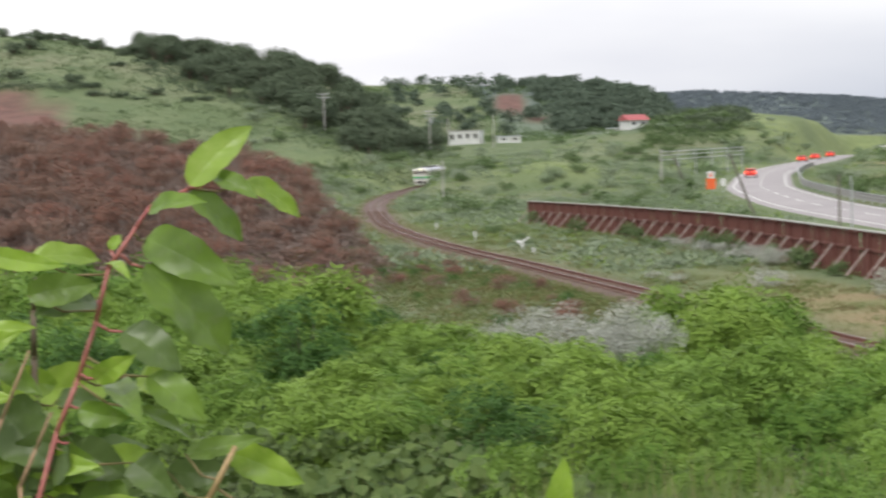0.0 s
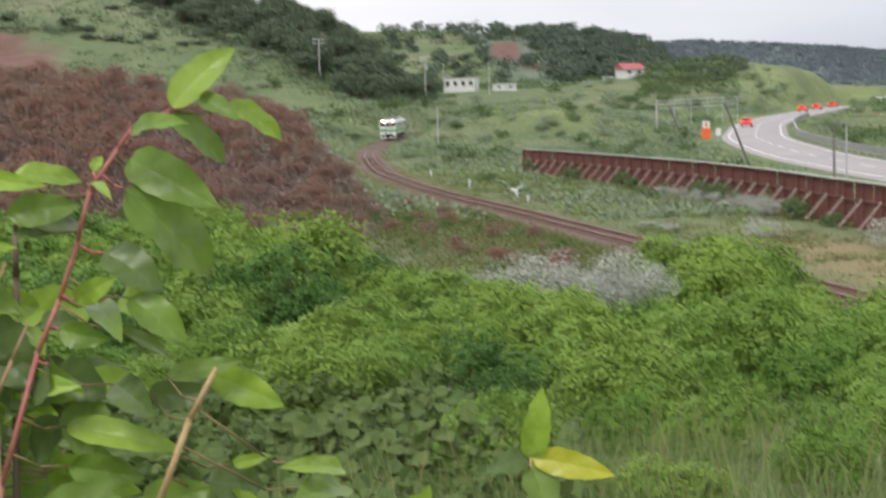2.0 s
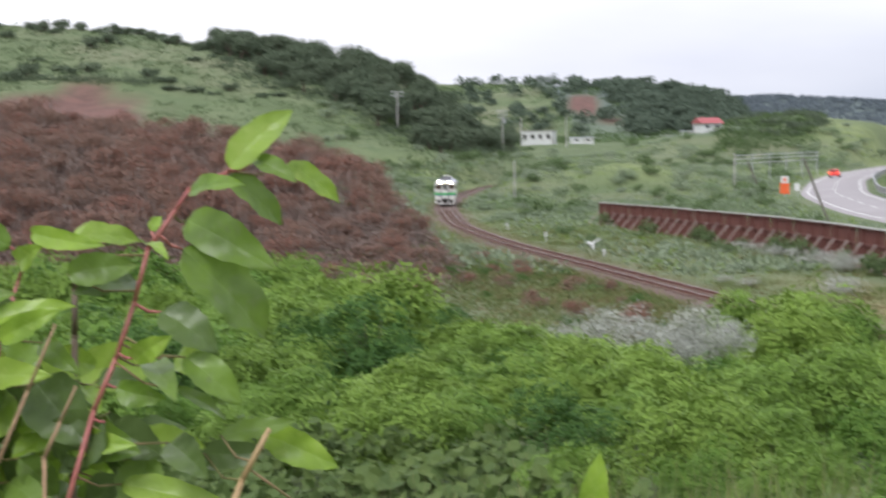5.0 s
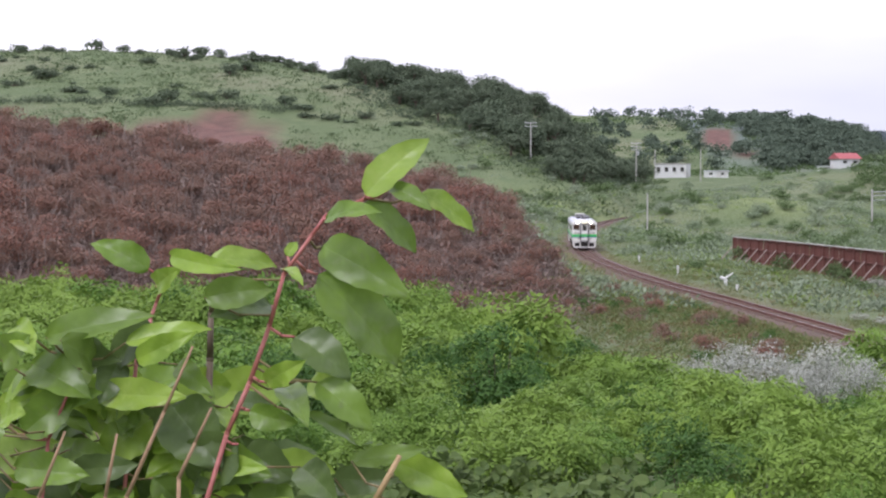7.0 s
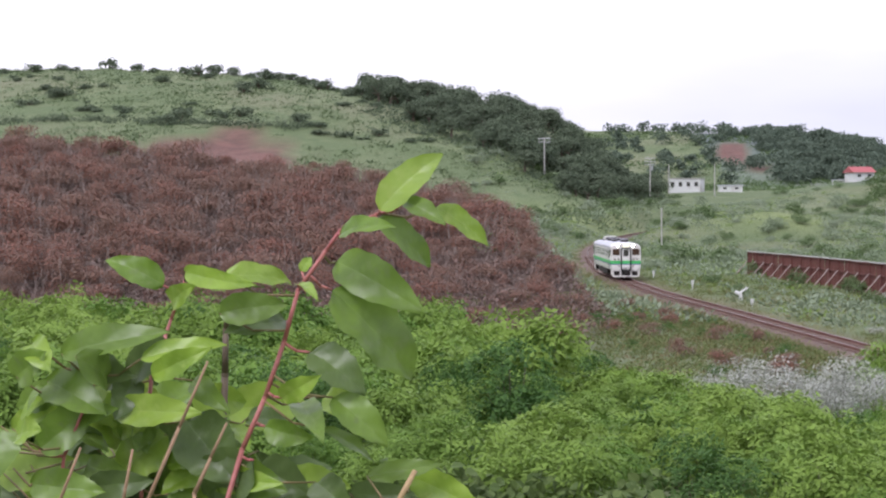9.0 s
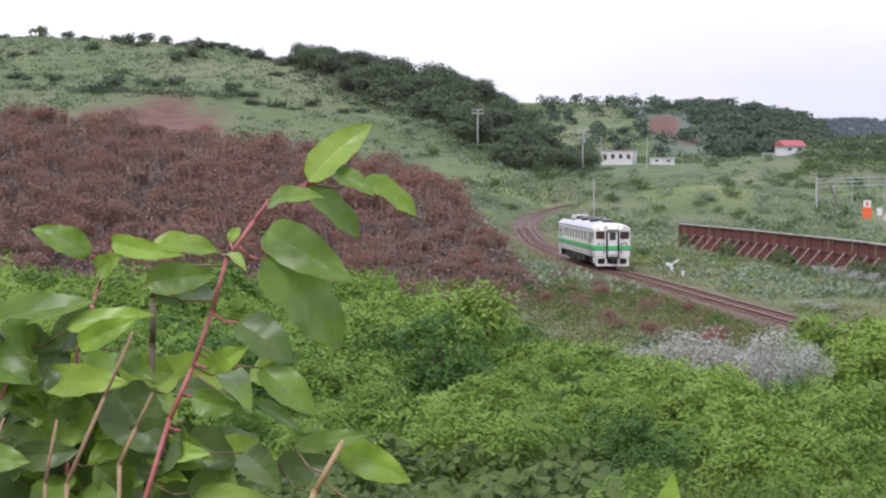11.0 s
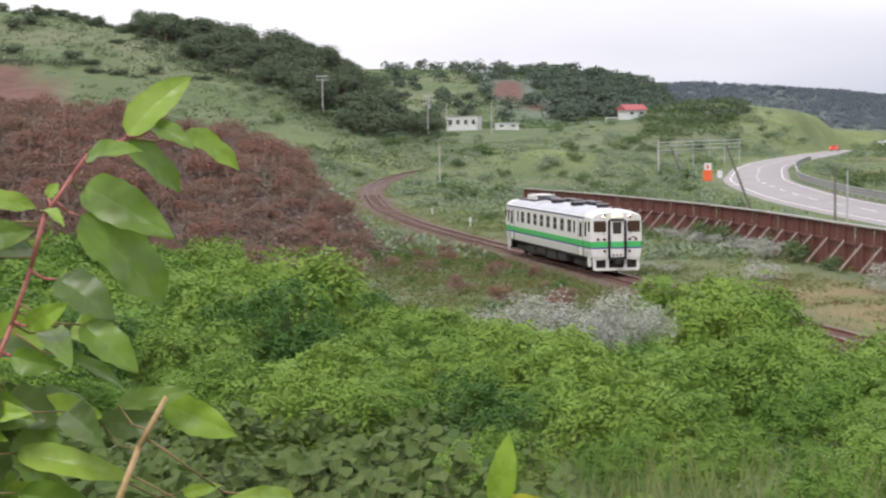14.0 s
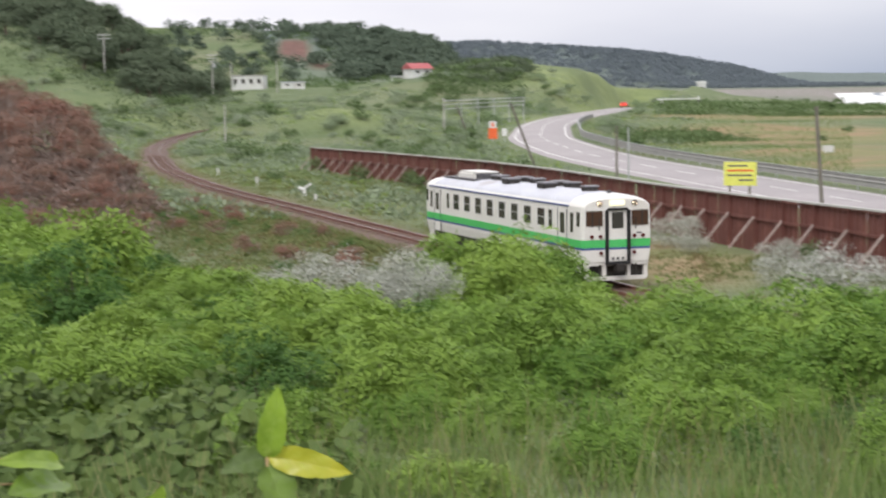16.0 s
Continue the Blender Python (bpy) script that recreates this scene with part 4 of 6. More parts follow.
def edge_weeds(rng, n):
    i = rng.integers(0, len(TRACK_LINE), n)
    o = (1.35 + 1.5 * rng.uniform(0, 1, n)) * np.where(rng.uniform(0, 1, n) < 0.6, -1, 1)
    nn = normals_of(TRACK_LINE)
    x, y = TRACK_LINE[i, 0] + nn[i, 0] * o, TRACK_LINE[i, 1] + nn[i, 1] * o
    k = (y > 44) & (y < 330) & (wobble(x, y, 4.0) + rng.uniform(-0.7, 0.7, n) > -0.1)
    return x[k], y[k]


def right_weeds(rng, n):
    y = rng.uniform(44, 178, n)
    a, b = np.interp(y, TRACK_LINE[:, 1], TRACK_LINE[:, 0]) + 2.7, np.interp(y, WALL_LINE[::-1, 1], WALL_LINE[::-1, 0]) - 0.3
    x = a + (b - a) * rng.uniform(0, 1, n)
    k = wobble(x, y, 3.0) + rng.uniform(-0.8, 0.8, n) > 0.1
    return x[k], y[k]


def mound_region(rng, n):
    y = rng.uniform(60, 138, n)
    x = rng.uniform(-0.36, 0.02, n) * y
    k = hill_rise(x, y, np.array(HILLS["brown_mound"], float), 0 * x - 0.6) * mound_edge(x, y) > 0.8 + rng.uniform(-0.3, 0.8, n)
    return x[k], y[k]


def wood_region(rng, n):
    y = rng.uniform(386, 500, n)
    x = rng.uniform(-60, 22, n)
    k = (x > np.interp(y, [388, 414, 435, 465, 500], [-6, -24, -43, -53, -60]) + rng.uniform(-6, 6, n)) & (ground_at(x, y) > 3.8)
    return x[k], y[k]


def hedge_region(rng, n):
    x = rng.uniform(-150, -62, n)
    y = np.interp(x, [-150, -110, -87, -62], [443, 434, 422, 425]) + rng.normal(size=n) * 1.6
    return x, y


def back_region(rng, n):
    y = rng.uniform(520, 900, n)
    x = rng.uniform(-0.06, 0.20, n) * y
    k = (wobble(x, y, 22.0) + 0.6 * wobble(x, y, 9.0) + rng.uniform(-0.7, 0.7, n) > 0.05) & (((x - 70) / 11) ** 2 + ((y - 760) / 50) ** 2 > 1)
    return x[k], y[k]


def dune_region(rng, n):
    y = rng.uniform(322, 375, n)
    x = rng.uniform(0.30, 0.46, n) * y
    u, w = rng.uniform(74, 88, n), rng.uniform(240, 268, n)
    pick = rng.uniform(0, 1, n) < 0.25
    x, y = np.where(pick, u, x), np.where(pick, w, y)
    k = (to_line(x, y, ROAD_LINE[::8])[0] > 9) & (wobble(x, y, 7.0) + rng.uniform(-0.8, 0.8, n) > -0.4)
    return x[k], y[k]


low_scrub("dune_scrub", "green scrub on the low dunes by the coast", M_VALLEYBUSH, 1500, dune_region, 1.7, 26, 0.6, 90, 0.5)
low_scrub("withered_brush", "dense withered brown brush over the mound", M_DEADTWIG, 5200, mound_region, 0.85, 46, 0.9, 95, 0.42)
low_scrub("wood_underbrush", "dark green underbrush between the hillside trees", M_FOREST, 1500, wood_region, 2.2, 34, 0.7, 96, 0.5)
def knoll_region(rng, n):
    y = rng.uniform(398, 468, n)
    x = rng.uniform(0.165, 0.226, n) * y
    k = (ground_at(x, y) > 2.2) & (x / y < 0.224 - 0.00012 * (468 - y) + rng.uniform(-0.008, 0.004, n))
    return x[k], y[k]


low_scrub("knoll_scrub", "dense green scrub on the roadside knoll", M_VALLEYBUSH, 520, knoll_region, 2.0, 34, 0.7, 89, 0.5)
low_scrub("hillside_hedge", "dark green hedge above the bare red scar", M_FOREST, 190, hedge_region, 1.7, 40, 0.8, 97, 0.5)
low_scrub("back_hill_scrub", "green scrub over the slopes behind the valley", M_VALLEYBUSH, 4200, back_region, 2.6, 22, 0.45, 98, 0.6)
low_scrub("low_scrub", "low grey-green scrub over the valley floor", M_SAGE, 9000, valley_region, 1.15, 30, 0.5, 91, 0.5)
low_scrub("valley_herbs", "fresh green herbs over the valley floor", M_LUSH, 5000, valley_region, 0.9, 22, 0.35, 99, 0.5)
low_scrub("hill_scrub", "rough low scrub and grass on the hillside", M_HILLSCRUB, 15000, hill_region, 1.25, 10, 0.3, 92, 0.8)
low_scrub("weeds", "mixed green and russet weeds beside the track", M_WEED, 3800, weed_region, 0.45, 40, 0.9, 93, 0.5)
low_scrub("edge_weeds", "low weeds over the edge of the ballast", M_WEED, 2600, edge_weeds, 0.32, 24, 0.7, 88, 0.5)
low_scrub("track_weeds", "low weeds between the track and the wall", M_WEED, 2600, right_weeds, 0.5, 40, 0.5, 94, 0.42)


def tree_kinds(name, label, group, count, seed, radius, height, n, mat, leaf):
    made = []
    for i in range(count):
        rng = np.random.default_rng(seed + i)
        lb, sz = lobes_of(rng, radius, height * 0.8, 11)
        lb[:, 2] += height * 0.18
        p, d = on_lobes(rng, lb, sz * 1.15, n)
        v, f = single_leaves(rng, p, d, leaf, leaf * 0.7)
        bm = bmesh.new()
        rod(bm, (0, 0, -0.6), (0.1, 0, height * 0.5), radius * 0.09, radius * 0.05, 7)
        for c in lb[:6]:
            rod(bm, (0.05, 0, height * 0.3), Vector(c), radius * 0.045, radius * 0.015, 5)
        trunk = bpy.data.meshes.new("trunk")
        bm.to_mesh(trunk)
        bm.free()
        trunk.materials.append(M_BARK)
        made.append(plant_kind(name, label, "tree", group, mesh_of("crown", v, f, mat), trunk, "crown", "trunk"))
    return Kinds(made)


def woods():
    rng = random.Random(77)
    trees = tree_kinds("tree", "dark green broadleaf tree in the hillside wood", "hillside wood", 5, 700, 3.8, 6.4, 1000, M_FOREST, 0.52)
    n = 0
    # the wood on the flank and the end of the grassy hill
    for _ in range(3000):
        if n >= 290:
            break
        x, y = rng.uniform(-60, 24), rng.uniform(386, 505)
        if x < np.interp(y, [388, 414, 435, 465, 500], [-3, -20, -38, -50, -57]) + rng.uniform(-5, 5) or ground_at(x, y)[0] < 4.2:
            continue
        trees.put(n, x, y, ground_at(x, y)[0] - 0.3, rng.uniform(0.65, 1.2), rng.uniform(0, 360), 0, rng.uniform(0.7, 1.0))
        n += 1
    bush = tree_kinds("hill_bush", "dark bush on the open grassy hillside", "hillside bushes", 4, 720, 3.0, 3.6, 420, M_FOREST, 0.6)
    # along the skyline, then loose over the slope
    for i, px in enumerate([-330, -285, -235, -180, -130, -110, -40, 10, 40, 95, 120, 150, 185, 215, 240, 262, 310, 335, 352, 390, 415, 440]):
        D = float(np.interp(px, [-400, 0, 240, 400], [545, 522, 502, 486])) - rng.uniform(0, 12)
        x = (px - 784) / 3144 * D
        bush.put(i, x, D, ground_at(x, D)[0] - 1.2, rng.uniform(0.65, 1.2), rng.uniform(0, 360), 0, rng.uniform(0.8, 1.3))
    for i in range(230):
        D = 390 + 125 * rng.random() ** 0.8
        x = (rng.uniform(-420, 560) - 784) / 3144 * D
        if float(wobble(np.array(x), np.array(D), 12.0)) < rng.uniform(-0.5, 0.5):
            continue
        bush.put(i, x, D, ground_at(x, D)[0] - 0.8, rng.uniform(0.35, 1.15), rng.uniform(0, 360), 0, rng.uniform(0.5, 0.9))
    knoll = tree_kinds("knoll_tree", "dark broadleaf tree on the roadside knoll", "knoll trees", 3, 740, 3.0, 4.2, 420, M_FOREST, 0.6)
    for i in range(110):
        x, y = rng.uniform(66, 104), rng.uniform(412, 468)
        if ground_at(x, y)[0] < 2.6 or x / y > 0.228 - rng.uniform(0, 0.015) or x / y < 0.171:
            continue
        knoll.put(i, x, y, ground_at(x, y)[0] - 1.5, rng.uniform(0.55, 1.0), rng.uniform(0, 360), 0, rng.uniform(0.6, 1.0))
    # the far woods, past counting
    g = np.random.default_rng(9)
    vs, fs, off = [], [], 0
    count = 0
    for _ in range(4000):
        if count >= 420:
            break
        x, y = g.uniform(-20, 165), g.uniform(640, 880)
        z = ground_at(x, y)[0]
        px = 784 + x / y * 3144
        if z < 8 or (px < 1040 and g.uniform() < 0.9) or (1040 <= px < 1150 and y < 770 and g.uniform() < 0.75) or ((px - 1078) / 44) ** 2 + ((y - 790) / 55) ** 2 < g.uniform(0.6, 1.1):
            continue
        lb, sz = lobes_of(g, 5.5, 6.5, 7)
        p, d = on_lobes(g, lb, sz * 1.3, 190)
        v, f = single_leaves(g, p * g.uniform(0.5, 1.0), d, 1.1, 0.95)
        vs.append(v + (x, y, z - 0.5))
        fs.append(f + off)
        off += len(v)
        count += 1
    tagged(new("far_woods", mesh_of("far_woods", np.vstack(vs), np.vstack(fs), M_HAZED_WOOD)), "dark woods across the valley, slightly hazed in colour", "woods", kind="stuff")
    vs, fs, off = [], [], 0
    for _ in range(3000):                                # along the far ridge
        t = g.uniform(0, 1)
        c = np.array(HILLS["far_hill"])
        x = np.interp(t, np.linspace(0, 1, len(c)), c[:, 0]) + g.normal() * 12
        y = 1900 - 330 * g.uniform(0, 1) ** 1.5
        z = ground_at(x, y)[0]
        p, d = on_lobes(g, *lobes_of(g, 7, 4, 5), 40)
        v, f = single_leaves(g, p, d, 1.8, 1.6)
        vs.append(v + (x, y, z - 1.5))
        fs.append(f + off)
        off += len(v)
    tagged(new("ridge_woods", mesh_of("ridge_woods", np.vstack(vs), np.vstack(fs), M_HAZED_RIDGE)), "woods on the distant ridge, blue with painted haze", "woods", kind="stuff")


woods()


# ---- the diesel railcar ----
def loft(profiles, xs):
    k = len(profiles[0])
    v = [(x, y, z) for x, pr in zip(xs, profiles) for y, z in pr]
    f = [(i * k + j, i * k + j + 1, (i + 1) * k + j + 1, (i + 1) * k + j) for i in range(len(xs) - 1) for j in range(k - 1)]
    return v, f


def section(inset=0.0, top=0.0, low=1.0, high=3.2):
    """Half of the side walls up to the gutter."""
    pts = [(1.37, low), (1.43, 1.35), (1.45, 1.7), (1.45, 2.4), (1.42, high)]
    return [(y - inset, z) for y, z in pts]


def railcar():
    car = tagged(new("railcar"), "cream diesel railcar with a green band on the track", "train")
    xs = [-10.40, -10.30, -10.1, -9.8, 9.8, 10.1, 10.30, 10.40]
    ins = [0.11, 0.04, 0.01, 0, 0, 0.01, 0.04, 0.11]
    # the shell: two side walls, two ends
    sec = []
    for i in ins:
        h = section(i)
        sec.append([(-y, z) for y, z in h][::-1] + h)
    v, f = loft([[(y, z) for y, z in s[::1]] for s in sec], xs)
    k = len(sec[0])
    f = [q for n, q in enumerate(f) if n % (k - 1) != 4]
    f += [tuple(range(k)), tuple(range(7 * k + k - 1, 7 * k - 1, -1))]
    part("body", mesh_of("body", v, f, M_CREAM), None, car, "cream painted body shell")
    # roof: an arc, sloping down at both ends
    arc = [(1.42, 3.2), (1.38, 3.32), (1.24, 3.46), (0.98, 3.58), (0.6, 3.66), (0.2, 3.69)]
    arc = arc + [(-y, z) for y, z in arc[::-1]]
    rx = [-10.40, -10.32, -10.1, -9.6, -9.0, 9.0, 9.6, 10.1, 10.32, 10.40]
    lowr = [0.64, 0.78, 0.90, 0.97, 1, 1, 0.97, 0.90, 0.78, 0.64]
    insr = [0.11, 0.05, 0.01, 0, 0, 0, 0, 0.01, 0.05, 0.11]
    pr = [[(math.copysign(max(abs(y) - i * abs(y) / 1.42, 0.02), y), 3.2 + (z - 3.2) * q) for y, z in arc] for q, i in zip(lowr, insr)]
    v, f = loft(pr, rx)
    k = len(arc)
    fm = []
    for n in range(len(f)):
        seg, j = n // (k - 1), n % (k - 1)
        fm.append(0 if seg == 4 and 1 <= j <= k - 3 else 1)
    part("roof", mesh_of("roof", v, f, [M_ROOF, M_CREAM], fm, smooth=True), None, car, "grey roof with cream ends")

    # the roof's end plates, each with two round openings for the headlights
    for e, prof in ((-1, pr[0]), (1, pr[-1])):
        bm = bmesh.new()
        loops = [[(y, z) for y, z in prof]] + [[(c + 0.12 * math.cos(2 * math.pi * q / 20), 3.335 + 0.12 * math.sin(2 * math.pi * q / 20)) for q in range(20)] for c in (-0.72, 0.72)]
        edges = []
        for lp in loops:
            vs = [bm.verts.new((e * 10.40, y, z)) for y, z in lp]
            edges += [bm.edges.new((vs[q], vs[(q + 1) % len(vs)])) for q in range(len(vs))]
        bmesh.ops.triangle_fill(bm, edges=edges, use_beauty=True)
        part("roof_end", bm, M_CREAM, car, "cream rounded roof end")

    def band(name, z0, z1, mat, label):
        def yy(z):
            return float(np.interp(z, [1.0, 1.35, 1.7, 2.4, 3.2], [1.37, 1.43, 1.45, 1.45, 1.42]))
        vv, ff = [], []
        loop = [(x, yy(z0) - i + 0.006, yy(z1) - i + 0.006) for x, i in zip(xs, ins)]
        ring = [(x + (0.006 if x > 10.35 else -0.006 if x < -10.35 else 0), a, b) for x, a, b in loop]
        full = ring + [(x, -a, -b) for x, a, b in ring[::-1]]
        for x, a, b in full:
            vv += [(x, a, z0), (x, b, z1)]
        n = len(full)
        for q in range(n):
            r = (q + 1) % n
            ff.append((2 * q, 2 * r, 2 * r + 1, 2 * q + 1))
        part(name, mesh_of(name, vv, ff, mat), None, car, label)

    band("green_band", 1.58, 1.89, M_GREENBAND, "bright green band round the body")
    band("blue_band", 1.49, 1.576, M_BLUEBAND, "dark blue line under the green band")
    for s in (-1, 1):
        part("gutter", box(bmesh.new(), -9.7, 9.0, s * 1.425 - 0.03, s * 1.425 + 0.03, 3.17, 3.235), M_BLUEBAND, car, "dark blue gutter line")
        spots = [(5.95 - 1.62 * q, 0.78) for q in range(8)] + [(7.02, 0.36), (-6.65, 0.36)]
        for x, w in spots:
            win = part("side_window", box(bmesh.new(), x - w / 2 - 0.05, x + w / 2 + 0.05, s * 1.40, s * 1.458, 2.20, 2.98, 0.015), M_SILL, car, "aluminium framed window")
            for a, b in ((2.24, 2.58), (2.61, 2.94)):
                part("pane", box(bmesh.new(), x - w / 2, x + w / 2, s * 1.42, s * 1.464, a, b), M_GLASS, win, "dark glass pane")
        for x in (8.35, -8.35):
            door = part("side_door", box(bmesh.new(), x - 0.48, x + 0.48, s * 1.40, s * 1.456, 1.02, 3.05, 0.012), M_CREAM, car, "cream sliding door")
            part("pane", box(bmesh.new(), x - 0.26, x + 0.26, s * 1.43, s * 1.464, 2.05, 2.92, 0.02), M_GLASS, door, "dark glass pane")
            part("door_band", box(bmesh.new(), x - 0.47, x + 0.47, s * 1.43, s * 1.466, 1.58, 1.89), M_GREENBAND, door, "green band across the door")
            part("door_line", box(bmesh.new(), x - 0.47, x + 0.47, s * 1.43, s * 1.466, 1.49, 1.576), M_BLUEBAND, door, "dark blue line across the door")
            for q in (-0.5, 0.5):
                part("door_seam", box(bmesh.new(), x + q - 0.014, x + q + 0.014, s * 1.43, s * 1.470, 1.02, 3.06), M_DARKGREY, door, "dark door seam")
        for x in (9.35, -9.35):
            cab = part("cab_side_window", box(bmesh.new(), x - 0.16, x + 0.16, s * 1.40, s * 1.462, 2.15, 2.95, 0.012), M_GLASS, car)
        for x in (10.0, -10.0):
            part("cab_side_window", box(bmesh.new(), x - 0.14, x + 0.14, s * 1.37, s * 1.455, 2.42, 3.0, 0.012), M_GLASS, car)
    for e in (1, -1):
        def ebox(name, x0, x1, y0, y1, z0, z1, mat, label="", bevel=0.012, parent=car):
            a, b = sorted((e * x0, e * x1))
            return part(name, box(bmesh.new(), a, b, y0, y1, z0, z1, bevel), mat, parent, label)
        # the gangway door between its rubber rails
        gang = ebox("end_door", 10.36, 10.45, -0.36, 0.36, 1.02, 3.12, M_CREAM, "cream gangway door")
        ebox("door_band", 10.44, 10.456, -0.355, 0.355, 1.58, 1.89, M_GREENBAND, "green band across the door", 0, gang)
        ebox("door_line", 10.44, 10.456, -0.355, 0.355, 1.49, 1.576, M_BLUEBAND, "dark blue line across the door", 0, gang)
        for q in (-0.2, 0.0, 0.2):
            ebox("latch", 10.44, 10.47, q - 0.05, q + 0.05, 1.08, 1.18, M_DARKGREY, "dark latch", 0, gang)
        ebox("pane", 10.43, 10.458, -0.24, 0.24, 2.32, 2.98, M_GLASS, "dark glass pane", 0.02, gang)
        for s in (-1, 1):
            ebox("gangway_rail", 10.38, 10.56, s * 0.45 - 0.05, s * 0.45 + 0.05, 0.95, 3.08, M_RUBBER, "black rubber gangway rail", 0.04)
        ebox("gangway_rail", 10.38, 10.56, -0.46, 0.46, 3.05, 3.15, M_RUBBER, "black rubber gangway rail", 0.05)
        ebox("gangway_sill", 10.38, 10.56, -0.5, 0.5, 0.88, 1.0, M_RUBBER, "black gangway sill", 0.03)
        for s in (-1, 1):
            y0, y1 = sorted((s * 0.58, s * 1.29))
            win = ebox("windscreen", 10.37, 10.425, y0, y1, 2.42, 3.06, M_BROWNGLASS, "brown-tinted cab windscreen", 0.03)
            ebox("pillar", 10.41, 10.437, s * 1.02 - 0.02, s * 1.02 + 0.02, 2.42, 3.06, M_RUBBER, "", 0, win)
            ebox("wiper", 10.42, 10.45, s * 0.75 - 0.012, s * 0.75 + 0.012, 2.3, 2.75, M_RUBBER, "black wiper", 0, win)
            for y, z in ((1.05, 2.02), (0.70, 2.02), (0.68, 1.36)):
                a, b = sorted((e * 10.40, e * 10.46))
                part("marker_lamp", rod(bmesh.new(), (a, s * y, z), (b, s * y, z), 0.075, sides=12), M_TAILOFF, car, "dark red marker lamp")
            # a headlight deep in its dark tube, behind the opening in the roof's end
            # tube added, far deeper than a lamp, so the glow shows only from ahead
            bm = bmesh.new()
            ring = [[bm.verts.new((e * x, s * 0.72 + 0.12 * math.cos(2 * math.pi * q / 20), 3.335 + 0.12 * math.sin(2 * math.pi * q / 20))) for q in range(20)] for x in (10.43, 9.2)]
            for q in range(20):
                bm.faces.new((ring[0][q], ring[0][(q + 1) % 20], ring[1][(q + 1) % 20], ring[1][q]))
            tube = part("headlight", bm, M_BLACK, car, "added dark headlight tube in the roof end")
            if e == 1:
                part("lens", rod(bmesh.new(), (e * 9.19, s * 0.72, 3.335), (e * 9.22, s * 0.72, 3.335), 0.118, sides=16), M_LAMP, tube, "lit warm white lens")
        ebox("destination_box", 10.30, 10.47, -0.30, 0.30, 3.24, 3.44, M_LAMPBOX, "pale destination box over the door", 0.03)
        ebox("number_board", 10.40, 10.412, 0.78, 1.02, 2.10, 2.16, M_DARKGREY, "", 0)
        # snow plough skirt: white posts and bottom bar, dark gaps
        ebox("coupler", 10.2, 10.75, -0.16, 0.16, 0.62, 0.92, M_BLACK, "black coupler", 0.03)
        ebox("skirt_backing", 10.05, 10.12, -1.2, 1.2, 0.34, 1.0, M_BLACK, "", 0)
        ebox("skirt_bar", 10.14, 10.34, -1.22, 1.22, 0.24, 0.40, M_CREAM, "white plough bar", 0.02)
        ebox("skirt_top", 10.14, 10.36, -1.3, 1.3, 0.84, 1.02, M_CREAM, "", 0.02)
        for y in (-1.2, -0.5, 0.5, 1.2):
            ebox("skirt_post", 10.14, 10.33, y - 0.08, y + 0.08, 0.3, 0.9, M_CREAM, "white plough post", 0.02)
        for y in (-0.7, 0.62, 0.76):
            ebox("air_hose", 10.33, 10.42, y - 0.03, y + 0.03, 0.45, 0.9, M_BLACK, "", 0.01)
        for s in (-1, 1):
            ebox("step_plate", 9.4, 9.9, s * 1.3 - 0.06, s * 1.3 + 0.06, 0.45, 1.0, M_CREAM, "cream step under the cab", 0.02)
    # under the floor: engine and tanks, two bogies
    part("underframe", box(bmesh.new(), -9.6, 9.6, -1.2, 1.2, 0.82, 1.04), M_BLACK, car, "black underframe")
    for x0, x1, z in ((-4.9, -2.9, 0.36), (-2.5, -0.4, 0.42), (0.0, 2.3, 0.33), (2.7, 4.6, 0.4)):
        for s in (-1, 1):
            y0, y1 = sorted((s * 0.5, s * 1.28))
            part("equipment_box", box(bmesh.new(), x0, x1, y0, y1, z, 0.86, 0.04), M_BLACK, car, "black underfloor equipment box")
    for bx in (-7.2, 7.2):
        bog = part("bogie", box(bmesh.new(), bx - 1.6, bx + 1.6, -0.9, 0.9, 0.45, 0.72, 0.03), M_BLACK, car, "black bogie")
        for s in (-1, 1):
            part("side_frame", box(bmesh.new(), bx - 1.7, bx + 1.7, s * 0.98 - 0.07, s * 0.98 + 0.07, 0.35, 0.70, 0.04), M_BLACK, bog)
        for w in (-1.05, 1.05):
            for s in (-1, 1):
                part("wheel", rod(bmesh.new(), (bx + w, s * 0.50, 0.43), (bx + w, s * 0.64, 0.43), 0.43, sides=24), M_BLACK, bog, "dark steel wheel")
    # on the roof
    cooler = part("cooler_unit", box(bmesh.new(), -7.7, -5.0, -0.62, 0.62, 3.6, 4.02, 0.10), M_CREAM, car, "cream roof cooler with a dark grille")
    part("grille", box(bmesh.new(), -5.6, -4.95, -0.56, 0.56, 3.66, 3.96, 0.03), M_DARKGREY, cooler)
    part("roof_mat", box(bmesh.new(), -9.0, -4.4, -0.9, 0.9, 3.615, 3.70), M_DARKGREY, car, "dark roof mat")
    for x, y, w in ((-3.6, 0.1, 1.1), (-1.5, 0.5, 0.8), (-0.6, -0.45, 0.9), (0.2, 0.5, 0.6), (2.9, 0.5, 0.8), (3.9, -0.45, 0.9), (4.4, 0.5, 0.6), (7.6, 0, 0.5)):
        vent = part("roof_vent", box(bmesh.new(), x - w / 2, x + w / 2, y - 0.28, y + 0.28, 3.62, 3.88, 0.05), M_BLACK, car, "dark roof ventilator")
        part("cowl", box(bmesh.new(), x - w / 2 - 0.05, x + w / 2 + 0.05, y - 0.32, y + 0.32, 3.86, 3.92, 0.02), M_VENTTOP, vent)
